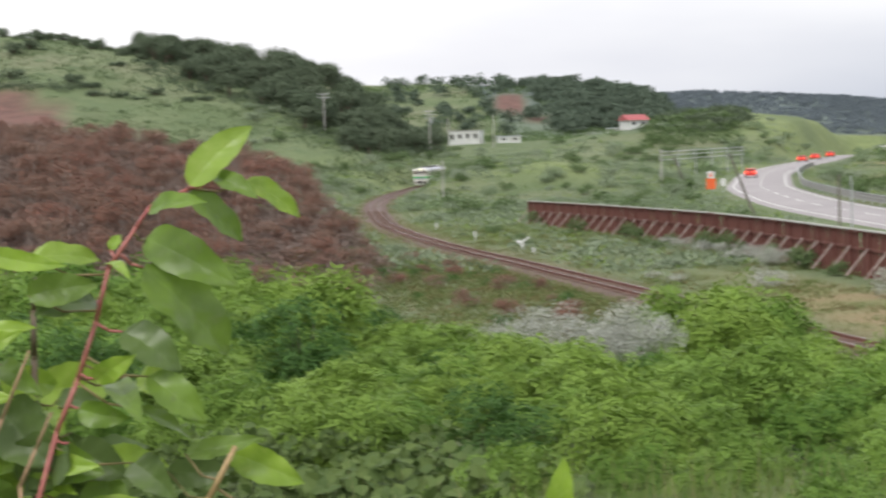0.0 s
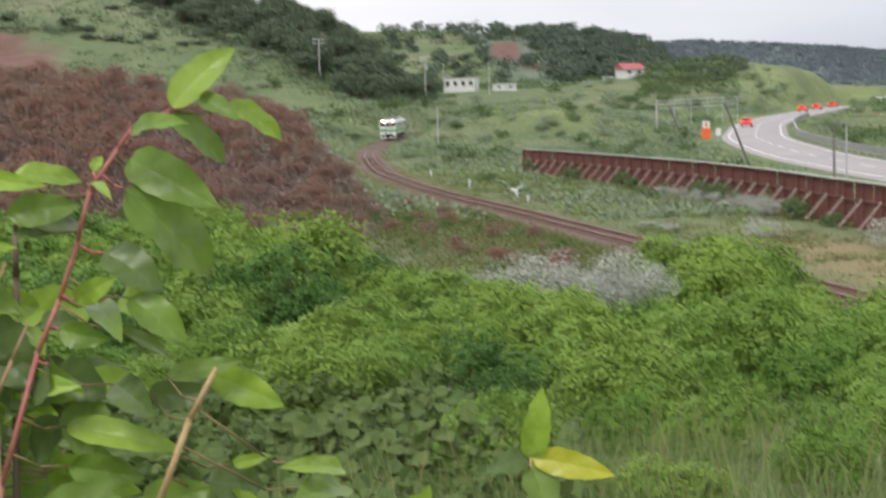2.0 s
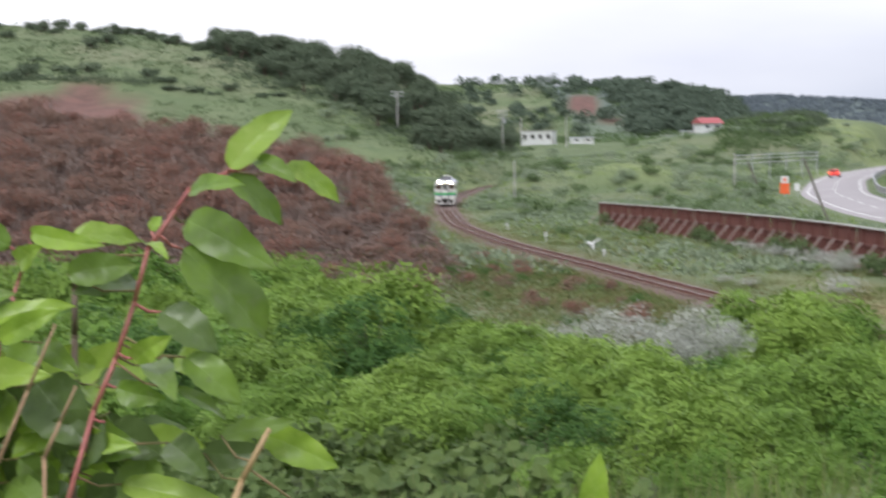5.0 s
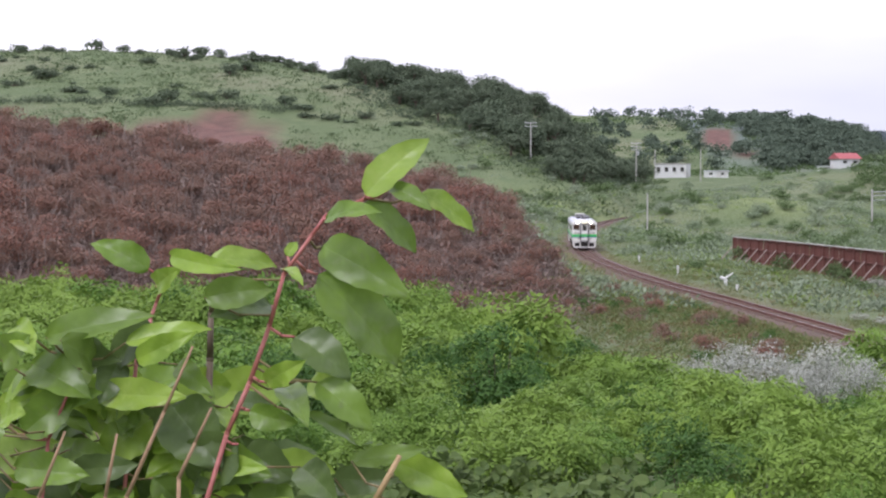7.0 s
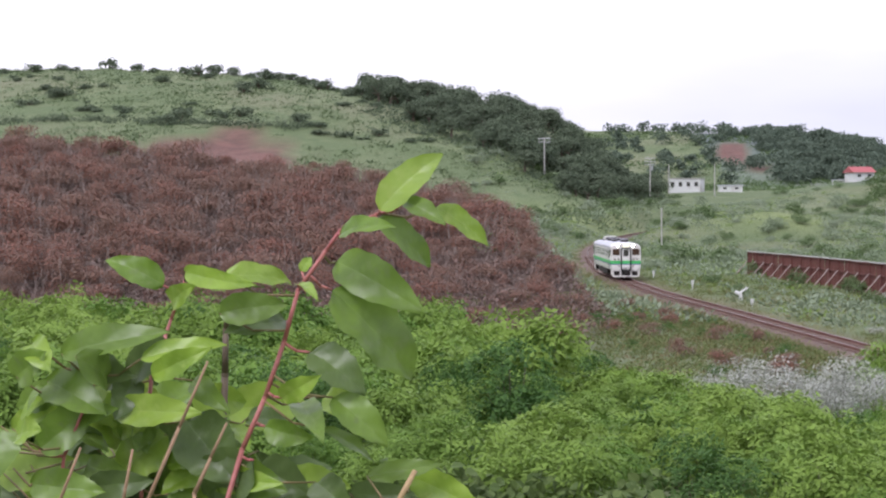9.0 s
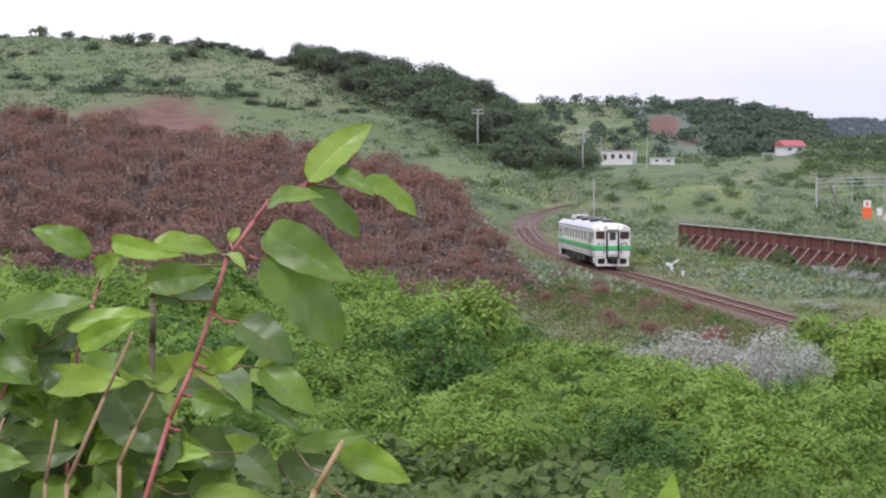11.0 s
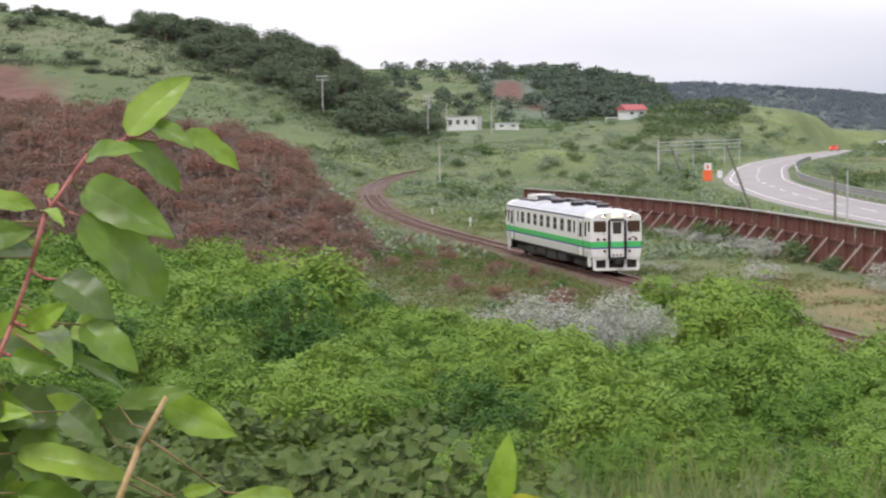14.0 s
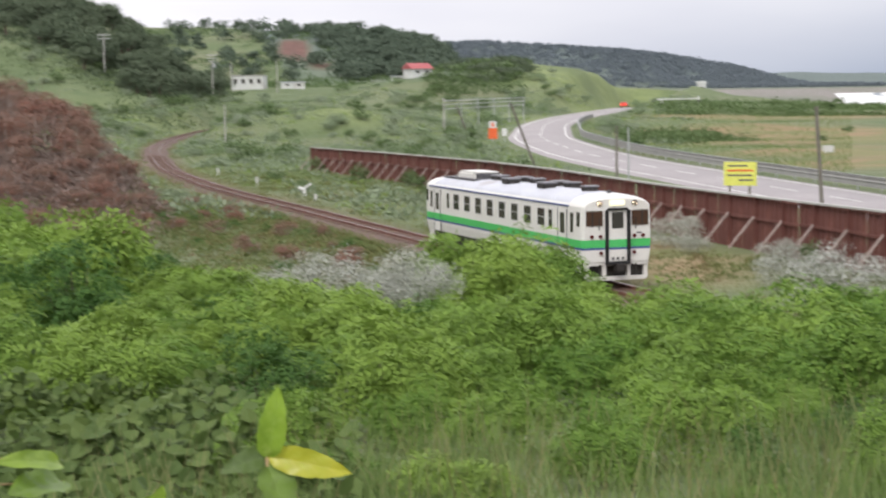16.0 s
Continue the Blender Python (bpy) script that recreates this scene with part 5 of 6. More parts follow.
    part("horn", rod(bmesh.new(), (9.1, 0.1, 3.74), (9.4, 0.1, 3.74), 0.03, 0.08, 10), M_DARKGREY, car)
    return car


M_VENTTOP = surface("vent_cowl", (0.16, 0.16, 0.17), (0.30, 0.30, 0.32), 4, 0.5, 0, 20, 0.05)
M_SILL = surface("aluminium_frame", (0.55, 0.55, 0.54), (0.66, 0.66, 0.64), 2, 0.4, 0.3)
M_TAILOFF = plain("marker_glass", (0.10, 0.02, 0.02), 0.2)
M_LAMPBOX = plain("pale_lamp_glass", (0.90, 0.86, 0.60), 0.3, 0, 0.5)
RAILCAR = railcar()
RAILCAR.scale = (0.94, 0.98, 0.93)


# ---- poles, signs, houses ----
def put(ob, x, y, rz=0.0, sink=0.0, z=None):
    ob.matrix_basis = pose(x, y, (ground_at(x, y)[0] if z is None else z) - sink, 0, 0, rz)
    return ob


def power_pole(x, y, tall, arms=2, label="grey concrete power pole with crossarms"):
    p = tagged(new("power_pole"), label, "utility pole", "power poles")
    part("shaft", rod(bmesh.new(), (0, 0, -0.8), (0, 0, tall), 0.19, 0.13, 10), M_CONCRETE, p)
    for k in range(arms):
        z = tall - 0.25 - 0.8 * k
        arm = part("crossarm", box(bmesh.new(), -1.35, 1.35, -0.07, 0.07, z - 0.07, z + 0.07), M_GALV, p, "galvanised crossarm")
        for q in (-1.2, -0.6, 0.6, 1.2):
            part("insulator", rod(bmesh.new(), (q, 0, z + 0.07), (q, 0, z + 0.3), 0.07, 0.05, 8), M_WHITE, arm, "white insulator")
    return put(p, x, y)


power_pole(-6.1, 400, 8.6)
pp = power_pole(20.0, 458, 10.5, 3)
part("transformer", rod(bmesh.new(), (0.45, 0, 7.2), (0.45, 0, 8.3), 0.32, sides=14), M_GALV, pp, "grey transformer can")
power_pole(26.5, 490, 8.0, 0, "thin grey pole in the valley")
power_pole(38.0, 478, 8.5, 0, "thin grey pole in the valley")


def plain_pole(x, y, tall, r, mat, label, lean=0.0, side=0.0):
    p = tagged(new("pole"), label, "pole")
    part("shaft", rod(bmesh.new(), (0, 0, -0.6), (0, 0, tall), r, r * 0.85, 8), mat, p)
    part("cap", rod(bmesh.new(), (0, 0, tall), (0, 0, tall + 0.06), r * 1.2, sides=8), mat, p)
    p.matrix_basis = pose(x, y, ground_at(x, y)[0], side, lean, 0)
    return p


plain_pole(12.4, 248, 5.8, 0.11, M_CONCRETE, "tall pale concrete pole beside the track")
plain_pole(48.4, 278, 5.8, 0.16, M_CONCRETE, "pale concrete post by the fence")
plain_pole(45.0, 238, 5.0, 0.13, M_DARKPOST, "dark timber post leaning over the scrub", -21)
plain_pole(35.4, 156, 6.0, 0.12, M_DARKPOST, "dark timber post leaning beside the road", -21)
plain_pole(36.4, 132, 3.9, 0.10, M_DARKPOST, "thin weathered post between wall and road")
plain_pole(36.2, 128, 3.9, 0.07, M_GALV, "thin steel post between wall and road")
plain_pole(37.0, 92, 5.9, 0.12, M_DARKPOST, "tall dark post beside the road", -4)


def pipe_fence():
    """Rows of pipes on posts by the bend of the road."""
    f = tagged(new("snow_fence"), "grey pipe snow fence by the road bend", "fence")
    for k in range(6):
        part("post", rod(bmesh.new(), (k * 8.0, 0, -1.5), (k * 8.0, 0, 5.4), 0.10, sides=8), M_GALV, f)
    for z in (3.9, 4.6, 5.2):
        part("rail", rod(bmesh.new(), (-0.3, -0.1, z), (40.4, -0.1, z), 0.07, sides=6), M_GALV, f)
    put(f, 48.9, 281, 59)
    g = tagged(new("barrier_arm"), "white pipe rail with a black and white end post", "barrier")
    part("rail", rod(bmesh.new(), (0, 0, 1.7), (9, 0, 1.8), 0.13, sides=8), M_WHITE, g)
    part("end_post", rod(bmesh.new(), (9, 0, -0.3), (9, 0, 2.3), 0.2, sides=8), M_WHITE, g, "white post")
    part("black_ring", rod(bmesh.new(), (9, 0, 1.0), (9, 0, 1.5), 0.21, sides=8), M_BLACK, g)
    part("leg", rod(bmesh.new(), (1, 0, -0.3), (1, 0, 1.7), 0.1, sides=8), M_WHITE, g)
    put(g, 108, 360, 0)


pipe_fence()


def boards():
    o = tagged(new("warning_board"), "orange banner board with a white top on a post", "sign")
    part("post", rod(bmesh.new(), (0, 0.06, -0.4), (0, 0.06, 2.6), 0.05, sides=8), M_GALV, o)
    part("board", box(bmesh.new(), -0.55, 0.55, -0.03, 0.03, 0.45, 1.75, 0.01), M_ORANGE, o, "orange board")
    part("top_board", box(bmesh.new(), -0.45, 0.45, -0.03, 0.03, 1.75, 2.6, 0.01), M_WHITE, o, "white board")
    part("stripe", box(bmesh.new(), -0.15, 0.15, -0.04, -0.02, 1.9, 2.4), M_ORANGE, o, "orange stripe")
    put(o, 43.3, 214, -12)
    m = tagged(new("small_marker"), "small white marker board beside the bend", "sign")
    part("post", rod(bmesh.new(), (0, 0.04, -0.3), (0, 0.04, 1.6), 0.04, sides=6), M_GALV, m)
    part("board", box(bmesh.new(), -0.3, 0.3, -0.02, 0.02, 0.7, 1.6, 0.01), M_WHITE, m)
    put(m, 45.2, 216, -12)
    y = tagged(new("yellow_sign"), "yellow roadside notice board with dark bars of writing", "sign")
    b = part("board", box(bmesh.new(), -0.95, 0.95, -0.03, 0.03, 0.55, 1.95, 0.015), M_YELLOW, y, "yellow board")
    for z, x0, x1, mat in ((1.72, -0.7, 0.4, M_DARKPOST), (1.44, -0.75, 0.75, M_ORANGE), (1.16, -0.75, 0.7, M_DARKPOST), (0.88, -0.1, 0.75, M_DARKPOST)):
        part("writing_bar", box(bmesh.new(), x0, x1, -0.042, -0.028, z - 0.05, z + 0.05), mat, b, "bar of writing")
    for x in (-0.6, 0.55):
        part("post", box(bmesh.new(), x - 0.06, x + 0.06, 0.03, 0.11, -1.6, 1.8), M_DARKPOST, y, "timber post")
    put(y, 34.9, 99.5, -22, -0.75)
    for k, (x, yy, s) in enumerate([(10.2, 152, 0.7), (8.0, 176, 0.6), (12.6, 126, 0.5)]):
        w = tagged(new("line_marker"), "small white post beside the track", "marker post", "line markers")
        part("post", box(bmesh.new(), -0.06, 0.06, -0.06, 0.06, -0.2, s, 0.01), M_WHITE, w)
        part("plate", box(bmesh.new(), -0.11, 0.11, -0.08, -0.06, s * 0.55, s + 0.08, 0.01), M_WHITE, w)
        put(w, x, yy)
    sg = tagged(new("point_lever"), "white painted lever stand beside the track", "track equipment")
    part("stand", box(bmesh.new(), -0.12, 0.12, -0.12, 0.12, -0.2, 0.55, 0.03), M_WHITE, sg)
    part("arm", rod(bmesh.new(), (-0.1, 0, 0.5), (0.55, 0, 0.95), 0.09, 0.06, 8), M_WHITE, sg, "white lever arm")
    part("weight", rod(bmesh.new(), (-0.42, 0, 0.62), (-0.1, 0, 0.5), 0.14, sides=10), M_WHITE, sg)
    put(sg, 12.6, 134.5)


boards()


def house(name, label, x, y, w, d, h, wall_mat, roof_mat, rz, gable):
    ob = tagged(new(name), label, "house")
    part("wall", box(bmesh.new(), -w / 2, w / 2, -d / 2, d / 2, -1.0, h), wall_mat, ob)
    if gable:
        bm = bmesh.new()
        a = [bm.verts.new(c) for c in ((-w / 2 - 0.4, -d / 2 - 0.4, h), (w / 2 + 0.4, -d / 2 - 0.4, h), (w / 2 + 0.4, d / 2 + 0.4, h), (-w / 2 - 0.4, d / 2 + 0.4, h),
                                       (-w / 2 - 0.4, 0, h + gable), (w / 2 + 0.4, 0, h + gable))]
        for q in ((0, 1, 5, 4), (2, 3, 4, 5), (1, 2, 5), (3, 0, 4), (3, 2, 1, 0)):
            bm.faces.new([a[i] for i in q])
        part("roof", bm, roof_mat, ob, "sloping sheet roof")
    else:
        part("roof", box(bmesh.new(), -w / 2 - 0.2, w / 2 + 0.2, -d / 2 - 0.2, d / 2 + 0.2, h, h + 0.25), roof_mat, ob, "flat roof slab")
    n = max(2, int(w / 2.2))
    for k in range(n):
        cx = -w / 2 + (k + 0.5) * w / n
        win = part("window", box(bmesh.new(), cx - 0.55, cx + 0.55, -d / 2 - 0.05, -d / 2 + 0.05, h * 0.42, h * 0.8), M_SILL, ob)
        part("pane", box(bmesh.new(), cx - 0.46, cx + 0.46, -d / 2 - 0.07, -d / 2 + 0.04, h * 0.45, h * 0.77), M_GLASS, win)
    return put(ob, x, y, rz)


house("white_house", "white two-storey house with a flat roof across the valley", 32.0, 500, 8.8, 7, 3.7, M_WHITE, M_CONCRETE, -14, 0)
house("low_shed", "long low white shed in the valley", 44.0, 500, 6.5, 4, 1.7, M_WHITE, M_ROOF, 0, 0)
house("red_roofed_house", "white house with a red sheet roof below the knoll", 68.4, 430, 5.2, 5, 1.9, M_WHITE, M_REDROOF, 18, 1.4)
house("small_shed", "small pale shed by the red-roofed house", 63.5, 432, 2.4, 2.4, 0.8, M_WHITE, M_ROOF, 0, 0)


def tower():
    t = tagged(new("white_tower"), "distant white rectangular tower on the coast", "tower")
    part("shaft", box(bmesh.new(), -1.3, 1.3, -1.3, 1.3, -2, 4.3, 0.1), M_WHITE, t)
    part("head", box(bmesh.new(), -1.5, 1.5, -1.5, 1.5, 3.6, 4.6, 0.1), M_WHITE, t)
    part("opening", box(bmesh.new(), -0.5, 0.5, -1.53, -1.4, 1.5, 2.6), M_DARKGREY, t)
    put(t, 196, 600)
    c = tagged(new("storage_box"), "small white storage box in the coastal grass", "box")
    part("body", box(bmesh.new(), -0.6, 0.6, -0.4, 0.4, -0.2, 0.7, 0.04), M_WHITE, c)
    part("lid", box(bmesh.new(), -0.64, 0.64, -0.44, 0.44, 0.7, 0.78, 0.02), M_WHITE, c)
    put(c, 81, 200, 20)



tower()


# ---- cars on the road ----
def car_thing():
    c = tagged(new("car"), "red car driving away on the coast road", "car", "red cars")
    pr = [(-2.1, 0.35), (-2.15, 0.75), (-2.0, 0.95), (-1.5, 1.38), (0.5, 1.42), (1.2, 0.98), (2.0, 0.82), (2.15, 0.6), (2.1, 0.35)]
    v = [(x, s * (0.84 if z < 1.1 else 0.66), z) for s in (-1, 1) for x, z in pr]
    n = len(pr)
    f = [tuple(range(n)), tuple(range(2 * n - 1, n - 1, -1))] + [(i, n + i, n + (i + 1) % n, (i + 1) % n) for i in range(n)]
    part("body", mesh_of("body", v, f, M_RED), None, c, "red body")
    part("rear_window", box(bmesh.new(), -1.86, -1.72, -0.58, 0.58, 1.02, 1.3), M_GLASS, c)
    for s in (-1, 1):
        part("side_window", box(bmesh.new(), -1.2, 0.5, s * 0.74 - 0.03, s * 0.74 + 0.03, 1.0, 1.33), M_GLASS, c)
        part("tail_light", box(bmesh.new(), -2.2, -2.08, s * 0.62 - 0.17, s * 0.62 + 0.17, 0.72, 0.94, 0.02), M_TAIL, c, "lit red tail light")
        for x in (-1.3, 1.3):
            part("wheel", rod(bmesh.new(), (x, s * 0.68, 0.31), (x, s * 0.86, 0.31), 0.31, sides=16), M_RUBBER, c)
    return c


CARS = [car_thing()]
for _ in range(3):
    CARS.append(copy_thing(CARS[0], Matrix()))


# ---- the near plant: a knotweed with red stems at arm's length ----
def big_leaf_material(name, a, b, rib, back):
    m, n, l, p = node_mat(name)
    col = mixed(n, l, noise_fac(n, l, 26.0, 0.38, 0.62), tuple(0.8 * q for q in a), b)
    col = mixed(n, l, noise_fac(n, l, 90.0, 0.55, 0.75), col, back)
    obj = n.new("ShaderNodeObjectInfo")
    rg = n.new("ShaderNodeMapRange")
    rg.inputs["To Max"].default_value = 0.45
    l.new(obj.outputs["Random"], rg.inputs["Value"])
    col = mixed(n, l, rg.outputs["Result"], col, back)
    at = n.new("ShaderNodeAttribute")
    at.attribute_name = "vein"
    col = mixed(n, l, at.outputs["Fac"], col, rib)
    l.new(col, p.inputs["Base Color"])
    p.inputs["Roughness"].default_value = 0.36
    tr = n.new("ShaderNodeBsdfTranslucent")
    l.new(col, tr.inputs["Color"])
    mx = n.new("ShaderNodeMixShader")
    mx.inputs["Fac"].default_value = 0.35
    l.new(p.outputs["BSDF"], mx.inputs[1])
    l.new(tr.outputs["BSDF"], mx.inputs[2])
    l.new(mx.outputs["Shader"], n["Material Output"].inputs["Surface"])
    return m


LEAF_TONES = [big_leaf_material("knotweed_leaf", (0.145, 0.255, 0.028), (0.19, 0.31, 0.04), (0.24, 0.35, 0.10), (0.16, 0.23, 0.06)),
              big_leaf_material("young_leaf", (0.23, 0.38, 0.035), (0.29, 0.44, 0.05), (0.36, 0.48, 0.14), (0.31, 0.42, 0.08)),
              # darker copy for inner and turned leaves; their shade is in the colour
              big_leaf_material("painted_shade_leaf", (0.085, 0.145, 0.03), (0.115, 0.18, 0.042), (0.18, 0.27, 0.09), (0.13, 0.18, 0.07)),
              big_leaf_material("yellow_leaf", (0.50, 0.48, 0.03), (0.58, 0.50, 0.04), (0.62, 0.56, 0.15), (0.45, 0.50, 0.06))]
M_STEM = surface("red_stem", (0.38, 0.10, 0.10), (0.44, 0.17, 0.13), 30, 0.5, 0, 200, 0.05)
M_STRAW = surface("tan_stem", (0.40, 0.26, 0.12), (0.50, 0.36, 0.18), 30, 0.6, 0, 200, 0.05)


def leaf_mesh(base, tip, width, tone, rng, curl):
    """An ovate leaf with a midrib fold, side veins, a wavy edge and a drooping tip."""
    base, tip = Vector(base), Vector(tip)
    ax = tip - base
    L = ax.length
    ax.normalize()
    view = Vector((0.0, -1.0, 0.3)) + Vector((rng.uniform(-0.45, 0.45), 0, rng.uniform(-0.3, 0.6)))
    nrm = (view - ax * view.dot(ax)).normalized()
    sd = ax.cross(nrm)
    across = (-1.0, -0.82, -0.5, -0.22, -0.035, 0.0, 0.035, 0.22, 0.5, 0.82, 1.0)
    rows = 22
    twist, ripple, bend = rng.uniform(0, 6.3), rng.uniform(0.04, 0.085), rng.uniform(-0.10, 0.10)
    v, veins = [], []
    for i in range(rows + 1):
        t = i / rows
        if t < 0.36:
            full = (1 - (1 - t / 0.36) ** 2.1) ** 0.5
        else:
            full = (1 - ((t - 0.36) / 0.64) ** 2.1) ** 0.9
        half = max(0.5 * width * full, 0.0006)
        droop = -curl * L * (t - 0.35) ** 2 + curl * L * 0.12
        for u in across:
            wave = ripple * width * math.sin(13 * t + 2.5 * u + twist) * abs(u) ** 1.5 + 0.06 * width * u * math.sin(4 * t + twist)
            wave += 0.014 * width * math.sin(9 * math.pi * (t - 0.2 * abs(u))) * (1 - abs(u))
            fold = 0.17 * width * abs(u) ** 1.2 * full
            edge = 1 + 0.035 * math.sin(31 * t + twist) * (abs(u) > 0.7)
            v.append(base + ax * (t * L) + sd * (u * half * edge + bend * L * t * t) + nrm * (fold + droop + wave))
            veins.append(0.55 * (1 - 0.6 * t) if u == 0 else 0.24 * max(0.0, math.sin(9 * math.pi * (t - 0.2 * abs(u)))) ** 8 * (1 - 0.6 * abs(u)))
    k = len(across)
    f = [(i * k + j, i * k + j + 1, (i + 1) * k + j + 1, (i + 1) * k + j) for i in range(rows) for j in range(k - 1)]
    me = mesh_of("leaf", v, f, LEAF_TONES[tone], smooth=True)
    lay = me.attributes.new("vein", "FLOAT", "POINT")
    lay.data.foreach_set("value", np.array(veins, dtype=np.float32))
    return me


def from_view(u, w, depth):
    """A place in the plant's plane: units of half a millimetre right of and above its middle, at arm's length."""
    eye, d, yaw, pitch = Vector((0, 0, 7.5)), depth, radians(3.86), radians(-2.39)
    ahead = Vector((-math.sin(yaw) * math.cos(pitch), math.cos(yaw) * math.cos(pitch), math.sin(pitch)))
    right = Vector((math.cos(yaw), math.sin(yaw), 0))
    up = right.cross(ahead)
    return eye + (ahead + right * (u / 3144) + up * (w / 3144)) * d


def stem(plant, pts, depth, r0, r1, mat, name="stem", label=""):
    bm = bmesh.new()
    p = [from_view(u, w, depth) for u, w in pts]
    n = len(p) - 1
    for i in range(n):
        rod(bm, p[i], p[i + 1], r0 + (r1 - r0) * i / n, r0 + (r1 - r0) * (i + 1) / n, 8)
        if 0 < i:
            bmesh.ops.create_uvsphere(bm, u_segments=8, v_segments=6, radius=(r0 + (r1 - r0) * i / n) * 1.12, matrix=Matrix.Translation(p[i]))
    part(name, bm, mat, plant, label, smooth=True)
    return p


def petiole_to(plant, base, stems, mat, thick=1.0):
    """A thin stalk from a leaf to the nearest place on a stem."""
    best = None
    for p in stems:
        for a, b in zip(p[:-1], p[1:]):
            d = b - a
            t = max(0.0, min(1.0, (base - a).dot(d) / d.length_squared))
            q = a + d * t
            if best is None or (q - base).length < (best - base).length:
                best = q
    if (best - base).length > 0.035:
        mat, thick = M_GREENSTEM, min(thick, 0.75)
    if (best - base).length > 0.004:
        mid = (base + best) / 2 + Vector((0, 0, -0.12 * (best - base).length))
        bm = bmesh.new()
        rod(bm, best, mid, 0.0016 * thick, 0.0014 * thick, 6)
        rod(bm, mid, base, 0.0014 * thick, 0.0011 * thick, 6)
        part("petiole", bm, mat, plant, smooth=True)


PLANT = tagged(new("knotweed_plant"), "leafy green knotweed with reddish stems close by", "plant")


def knotweed():
    rng = random.Random(3)
    D = 1.6
    stems = [stem(PLANT, [(-530, -2600), (-500, -900), (-455, -560), (-384, -329), (-344, -239), (-309, -139), (-284, -49), (-234, 21), (-209, 56), (-140, 86)], D, 0.0028, 0.0015, M_STEM, label="reddish jointed stem"),
             stem(PLANT, [(-620, -2600), (-590, -700), (-544, -199), (-509, -99), (-484, -29)], D + 0.05, 0.0026, 0.0012, M_STEM),
             stem(PLANT, [(-440, -900), (-414, -199), (-412, -119), (-405, -60)], D + 0.08, 0.004, 0.002, M_DARKSTEM),
             stem(PLANT, [(-260, -2600), (-250, -900), (-189, -609), (-129, -459), (-79, -369)], D - 0.05, 0.0045, 0.0022, M_STRAW, label="tan woody stem"),
             stem(PLANT, [(-760, -2600), (-760, -900), (-700, -340), (-640, -200)], D + 0.02, 0.0026, 0.0012, M_STEM)]
    # top of the leading shoot
    top = [(-139, 91, -36, 201, 64, 1), (-94, 106, -29, 69, 36, 0), (-39, 96, 58, 33, 46, 1), (-209, 49, -119, 79, 40, 0), (-144, 76, -46, -11, 64, 0),
           (-216, 1, -66, -79, 80, 0), (-224, -49, -79, -214, 126, 0), (-277, -17, -261, 11, 22, 1), (-284, -39, -257, -59, 26, 1)]
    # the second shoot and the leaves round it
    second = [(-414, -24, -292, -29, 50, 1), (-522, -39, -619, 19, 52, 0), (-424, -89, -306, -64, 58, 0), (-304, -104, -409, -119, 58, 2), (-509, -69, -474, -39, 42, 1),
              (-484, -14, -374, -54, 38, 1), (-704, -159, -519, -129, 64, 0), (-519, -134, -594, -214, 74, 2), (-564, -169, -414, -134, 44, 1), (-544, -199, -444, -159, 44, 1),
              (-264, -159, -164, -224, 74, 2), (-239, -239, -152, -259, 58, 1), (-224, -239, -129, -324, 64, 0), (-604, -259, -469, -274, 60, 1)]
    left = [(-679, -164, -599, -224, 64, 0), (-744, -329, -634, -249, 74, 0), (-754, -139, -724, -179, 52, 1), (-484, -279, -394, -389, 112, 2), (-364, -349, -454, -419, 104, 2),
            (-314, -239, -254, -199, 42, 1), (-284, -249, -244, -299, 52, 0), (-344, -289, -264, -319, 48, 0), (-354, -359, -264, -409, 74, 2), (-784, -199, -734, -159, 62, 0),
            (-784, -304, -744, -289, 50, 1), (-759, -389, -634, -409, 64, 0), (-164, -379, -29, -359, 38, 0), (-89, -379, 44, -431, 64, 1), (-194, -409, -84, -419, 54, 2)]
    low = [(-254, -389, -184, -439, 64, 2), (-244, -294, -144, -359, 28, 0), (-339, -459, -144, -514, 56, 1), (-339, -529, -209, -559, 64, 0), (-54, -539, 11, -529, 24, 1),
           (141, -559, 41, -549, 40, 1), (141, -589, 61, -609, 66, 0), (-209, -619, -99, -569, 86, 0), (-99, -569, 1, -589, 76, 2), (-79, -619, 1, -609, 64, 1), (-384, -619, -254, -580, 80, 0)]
    for group in (top, second, left, low):
        for u0, w0, u1, w1, wide, tone in group:
            d0, d1 = D + rng.uniform(-0.03, 0.04), D + rng.uniform(-0.06, 0.04)
            base, tip = from_view(u0, w0, d0), from_view(u1, w1, d1)
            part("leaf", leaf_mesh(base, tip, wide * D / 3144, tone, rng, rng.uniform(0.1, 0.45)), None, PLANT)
            petiole_to(PLANT, base, stems, M_STEM)
    # leaves behind and lower down
    for _ in range(120):
        u, w = rng.uniform(-860, -290), rng.uniform(-760, -190)
        if w > -330 and u > -400:
            continue
        a, L = rng.uniform(-2.6, 0.5), rng.uniform(85, 165)
        d = D + rng.uniform(0.04, 0.26)
        base, tip = from_view(u, w, d), from_view(u + L * math.cos(a), w + L * math.sin(a) * 0.8, d + rng.uniform(-0.05, 0.05))
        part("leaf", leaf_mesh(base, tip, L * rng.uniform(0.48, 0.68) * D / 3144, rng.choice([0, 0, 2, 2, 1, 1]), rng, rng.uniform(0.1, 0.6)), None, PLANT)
        petiole_to(PLANT, base, stems, M_GREENSTEM, 0.7)


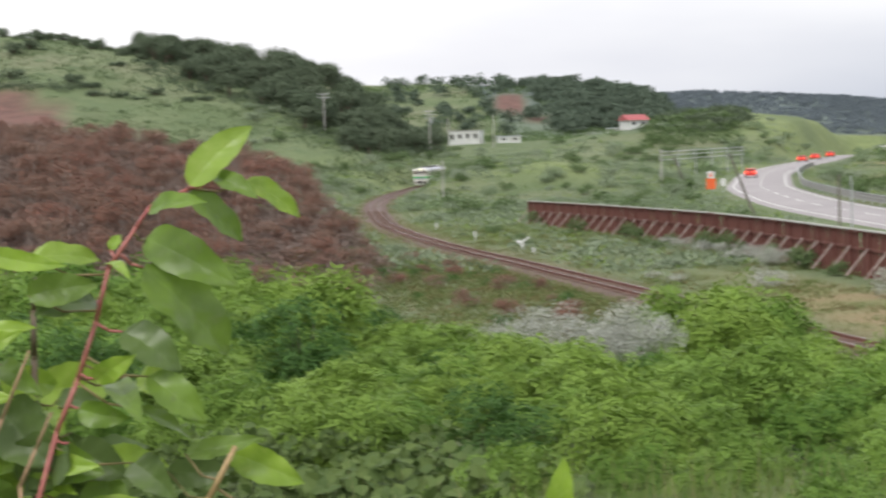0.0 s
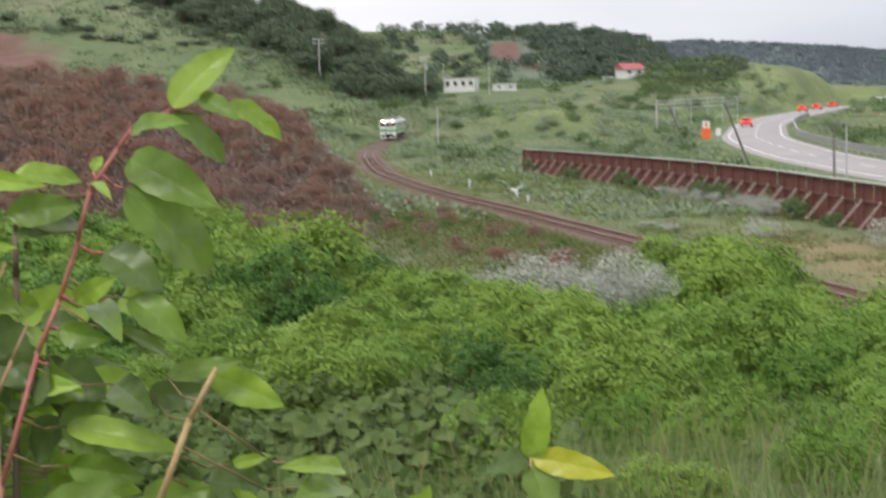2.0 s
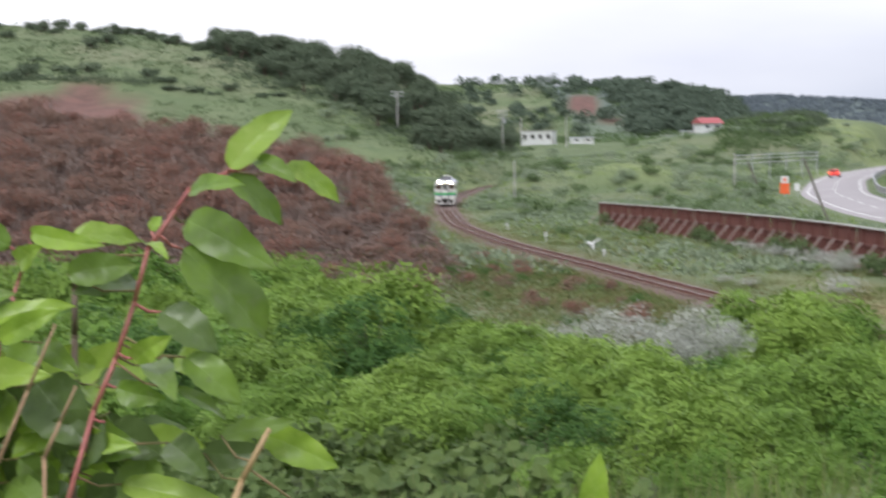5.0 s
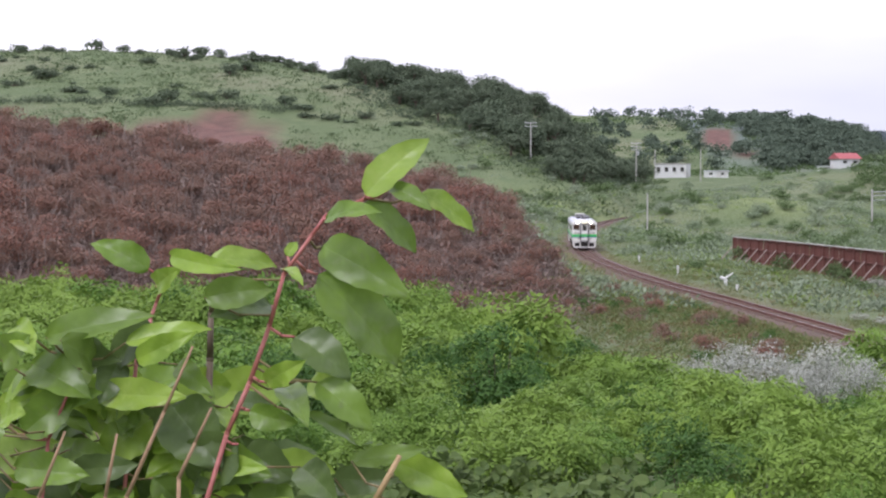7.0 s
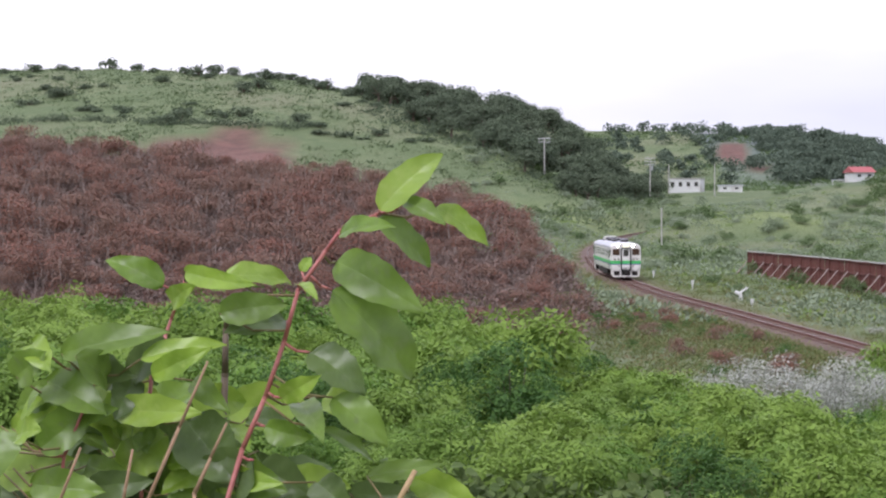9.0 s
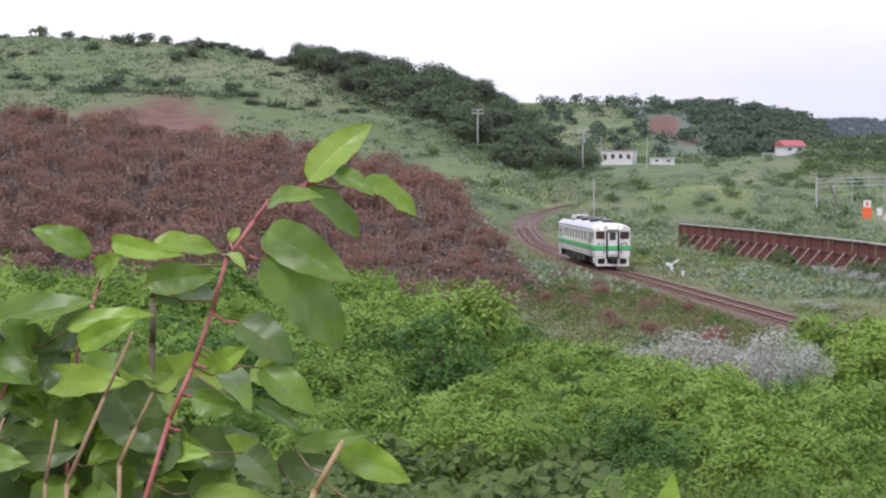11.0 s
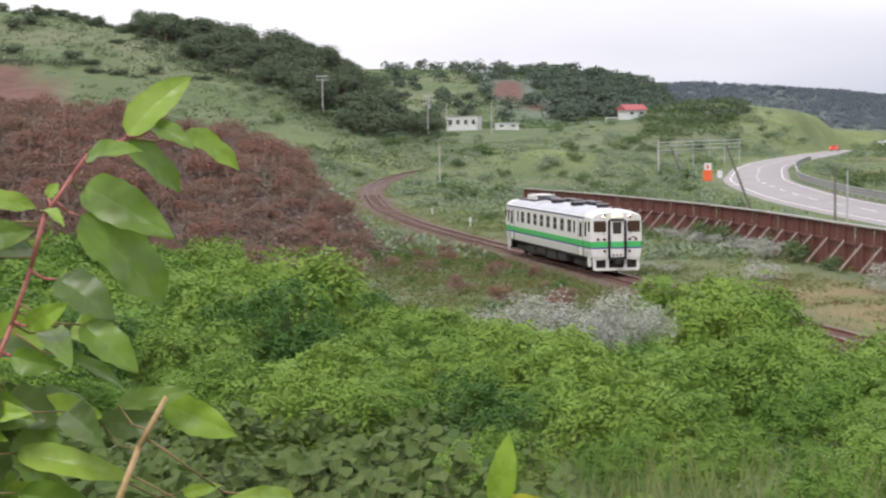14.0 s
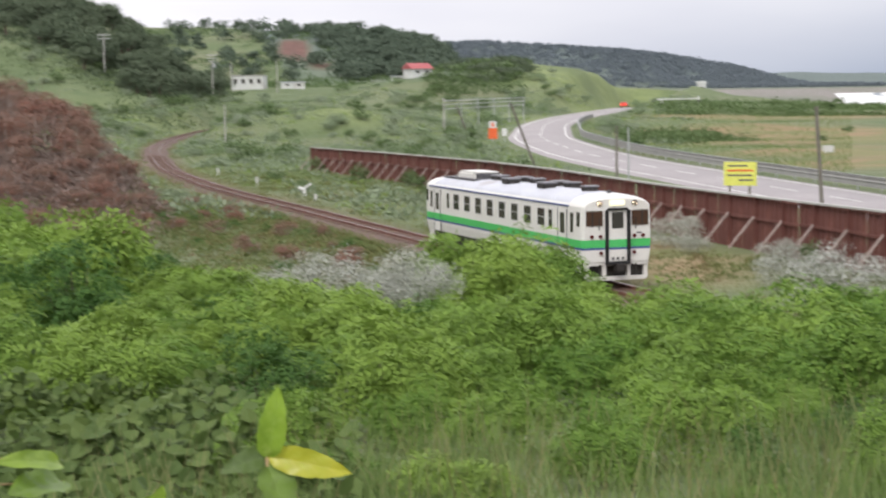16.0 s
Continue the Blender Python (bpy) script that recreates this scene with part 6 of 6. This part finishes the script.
    for _ in range(70):
        u, w = rng.uniform(-800, -300), rng.uniform(-440, -110)
        if w > -110 - 0.25 * (u + 800):
            continue
        a, L = rng.uniform(-2.9, 0.6), rng.uniform(60, 125)
        d = D + rng.uniform(0.03, 0.14)
        base, tip = from_view(u, w, d), from_view(u + L * math.cos(a), w + L * math.sin(a) * 0.7, d + rng.uniform(-0.06, 0.04))
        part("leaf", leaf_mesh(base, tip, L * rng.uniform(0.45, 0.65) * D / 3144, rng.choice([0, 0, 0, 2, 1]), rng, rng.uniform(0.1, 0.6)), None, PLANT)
        petiole_to(PLANT, base, stems, M_GREENSTEM, 0.7)
    # tan seed stalks that stand nearer than the leaves
    for pts in ([(-640, -4200), (-604, -441), (-583, -329)], [(-520, -4200), (-474, -408), (-445, -345), (-416, -283)], [(-780, -4200), (-721, -441), (-675, -325)],
                [(-640, -4200), (-566, -441), (-500, -290), (-449, -174)]):
        stem(PLANT, pts, 1.15, 0.0017, 0.0008, M_SEED, "seed_stalk", "tan seed stalk")


M_SEED = surface("seed_stalk_brown", (0.30, 0.20, 0.11), (0.38, 0.24, 0.14), 60, 0.8, 0, 200, 0.1)
M_GREENSTEM = surface("green_stalk", (0.16, 0.17, 0.05), (0.26, 0.15, 0.08), 30, 0.6, 0, 200, 0.05)
M_DARKSTEM = surface("dark_stem", (0.10, 0.07, 0.05), (0.16, 0.12, 0.07), 30, 0.6)
knotweed()


def seedling():
    """A yellowing shoot that rises into view below."""
    p = tagged(new("yellowing_shoot"), "small shoot with yellowing green leaves close by", "plant")
    rng = random.Random(12)
    D = 1.75
    s = [stem(p, [(430, -2400), (470, -900), (486, -556)], D, 0.004, 0.002, M_STRAW)]
    for u0, w0, u1, w1, wide, tone in ((486, -556, 523, -435, 52, 1), (488, -553, 640, -592, 52, 3), (484, -556, 402, -572, 44, 2), (486, -568, 525, -680, 70, 0), (440, -640, 380, -700, 60, 0),
                                       (270, -640, 296, -597, 40, 1), (250, -700, 300, -640, 60, 1)):
        part("leaf", leaf_mesh(from_view(u0, w0, D), from_view(u1, w1, D - 0.02), wide * D / 3144, tone, rng, 0.2), None, p)
        petiole_to(p, from_view(u0, w0, D), s, M_STRAW)


seedling()


# ---- what moves ----
def along(line, s_of, s):
    return np.array([np.interp(s, s_of, line[:, 0]), np.interp(s, s_of, line[:, 1])])


def motions():
    # the railcar: its leading end by time, along the line
    times = [0, 1.5, 3.5, 5.5, 7.5, 8.5, 11, 12, 12.5, 13, 14, 14.5, 15, 16]
    front_y = [347, 315, 271, 231, 192, 173, 133, 119, 112, 105, 91.8, 85, 78, 63.6]
    order = np.argsort(TRACK_LINE[:, 1])
    rows = []
    for t in np.arange(0, 16.01, 0.5):
        y = float(np.interp(t, times, front_y))
        s = float(np.interp(y, TRACK_LINE[order, 1], TRACK_S[order]))
        a, b = along(TRACK_LINE, TRACK_S, s + 3.0), along(TRACK_LINE, TRACK_S, s + 16.6)
        za, zb = float(track_z(a[1])), float(track_z(b[1]))
        mid = (a + b) / 2
        d = a - b
        m = pose(mid[0], mid[1], (za + zb) / 2, 0, -math.degrees(math.atan2(za - zb, math.hypot(*d))), math.degrees(math.atan2(d[1], d[0])))
        rows.append((float(t), m))
    walk(RAILCAR, rows)
    # cars going away along the road
    s_at = lambda y: float(np.interp(y, ROAD_LINE[:, 1], ROAD_S))
    plans = [([0, 2, 3.5, 5, 8, 11, 14.5, 16], [268, 272, 277, 300, 345, 390, 432, 442]),
             ([0, 3.5, 8, 12, 16], [372, 385, 440, 492, 512]),
             ([0, 3.5, 8, 12, 16], [392, 408, 465, 500, 512]),
             ([0, 3.5, 8, 12, 16], [415, 434, 485, 508, 516])]
    for car, (ts, ys) in zip(CARS, plans):
        rows = []
        for t in (0, 1, 2, 3, 4, 5, 6.5, 8, 9.5, 11, 12.5, 14, 15, 16):
            s = s_at(np.interp(t, ts, ys))
            a, b = along(ROAD_LINE, ROAD_S, s), along(ROAD_LINE, ROAD_S, s + 2)
            n = np.array([b[1] - a[1], -(b[0] - a[0])]) / np.hypot(*(b - a))
            c = a - n * 1.7
            rows.append((t, pose(c[0], c[1], float(road_z(c[1])) + 0.03, 0, 0, math.degrees(math.atan2(b[1] - a[1], b[0] - a[0])))))
        walk(car, rows)
    # the near plant nods a little in the wind
    walk(PLANT, [(0, pose(-0.002, 0, -0.003)), (1.5, pose(0.002, 0, -0.002)), (3.5, pose(0.002, 0, 0.001)), (5, pose(0, 0, 0)), (7.5, pose(0, 0, 0)), (8.5, pose(0, 0, 0.001)),
                 (11, pose(0.001, 0, 0.001)), (12.0, pose(-0.002, 0, -0.003)), (12.5, pose(-0.006, 0, -0.006)), (13.2, pose(-0.006, 0, 0.002)), (14.5, pose(-0.008, 0, 0.013)), (16, pose(-0.006, 0, 0.006))])


motions()
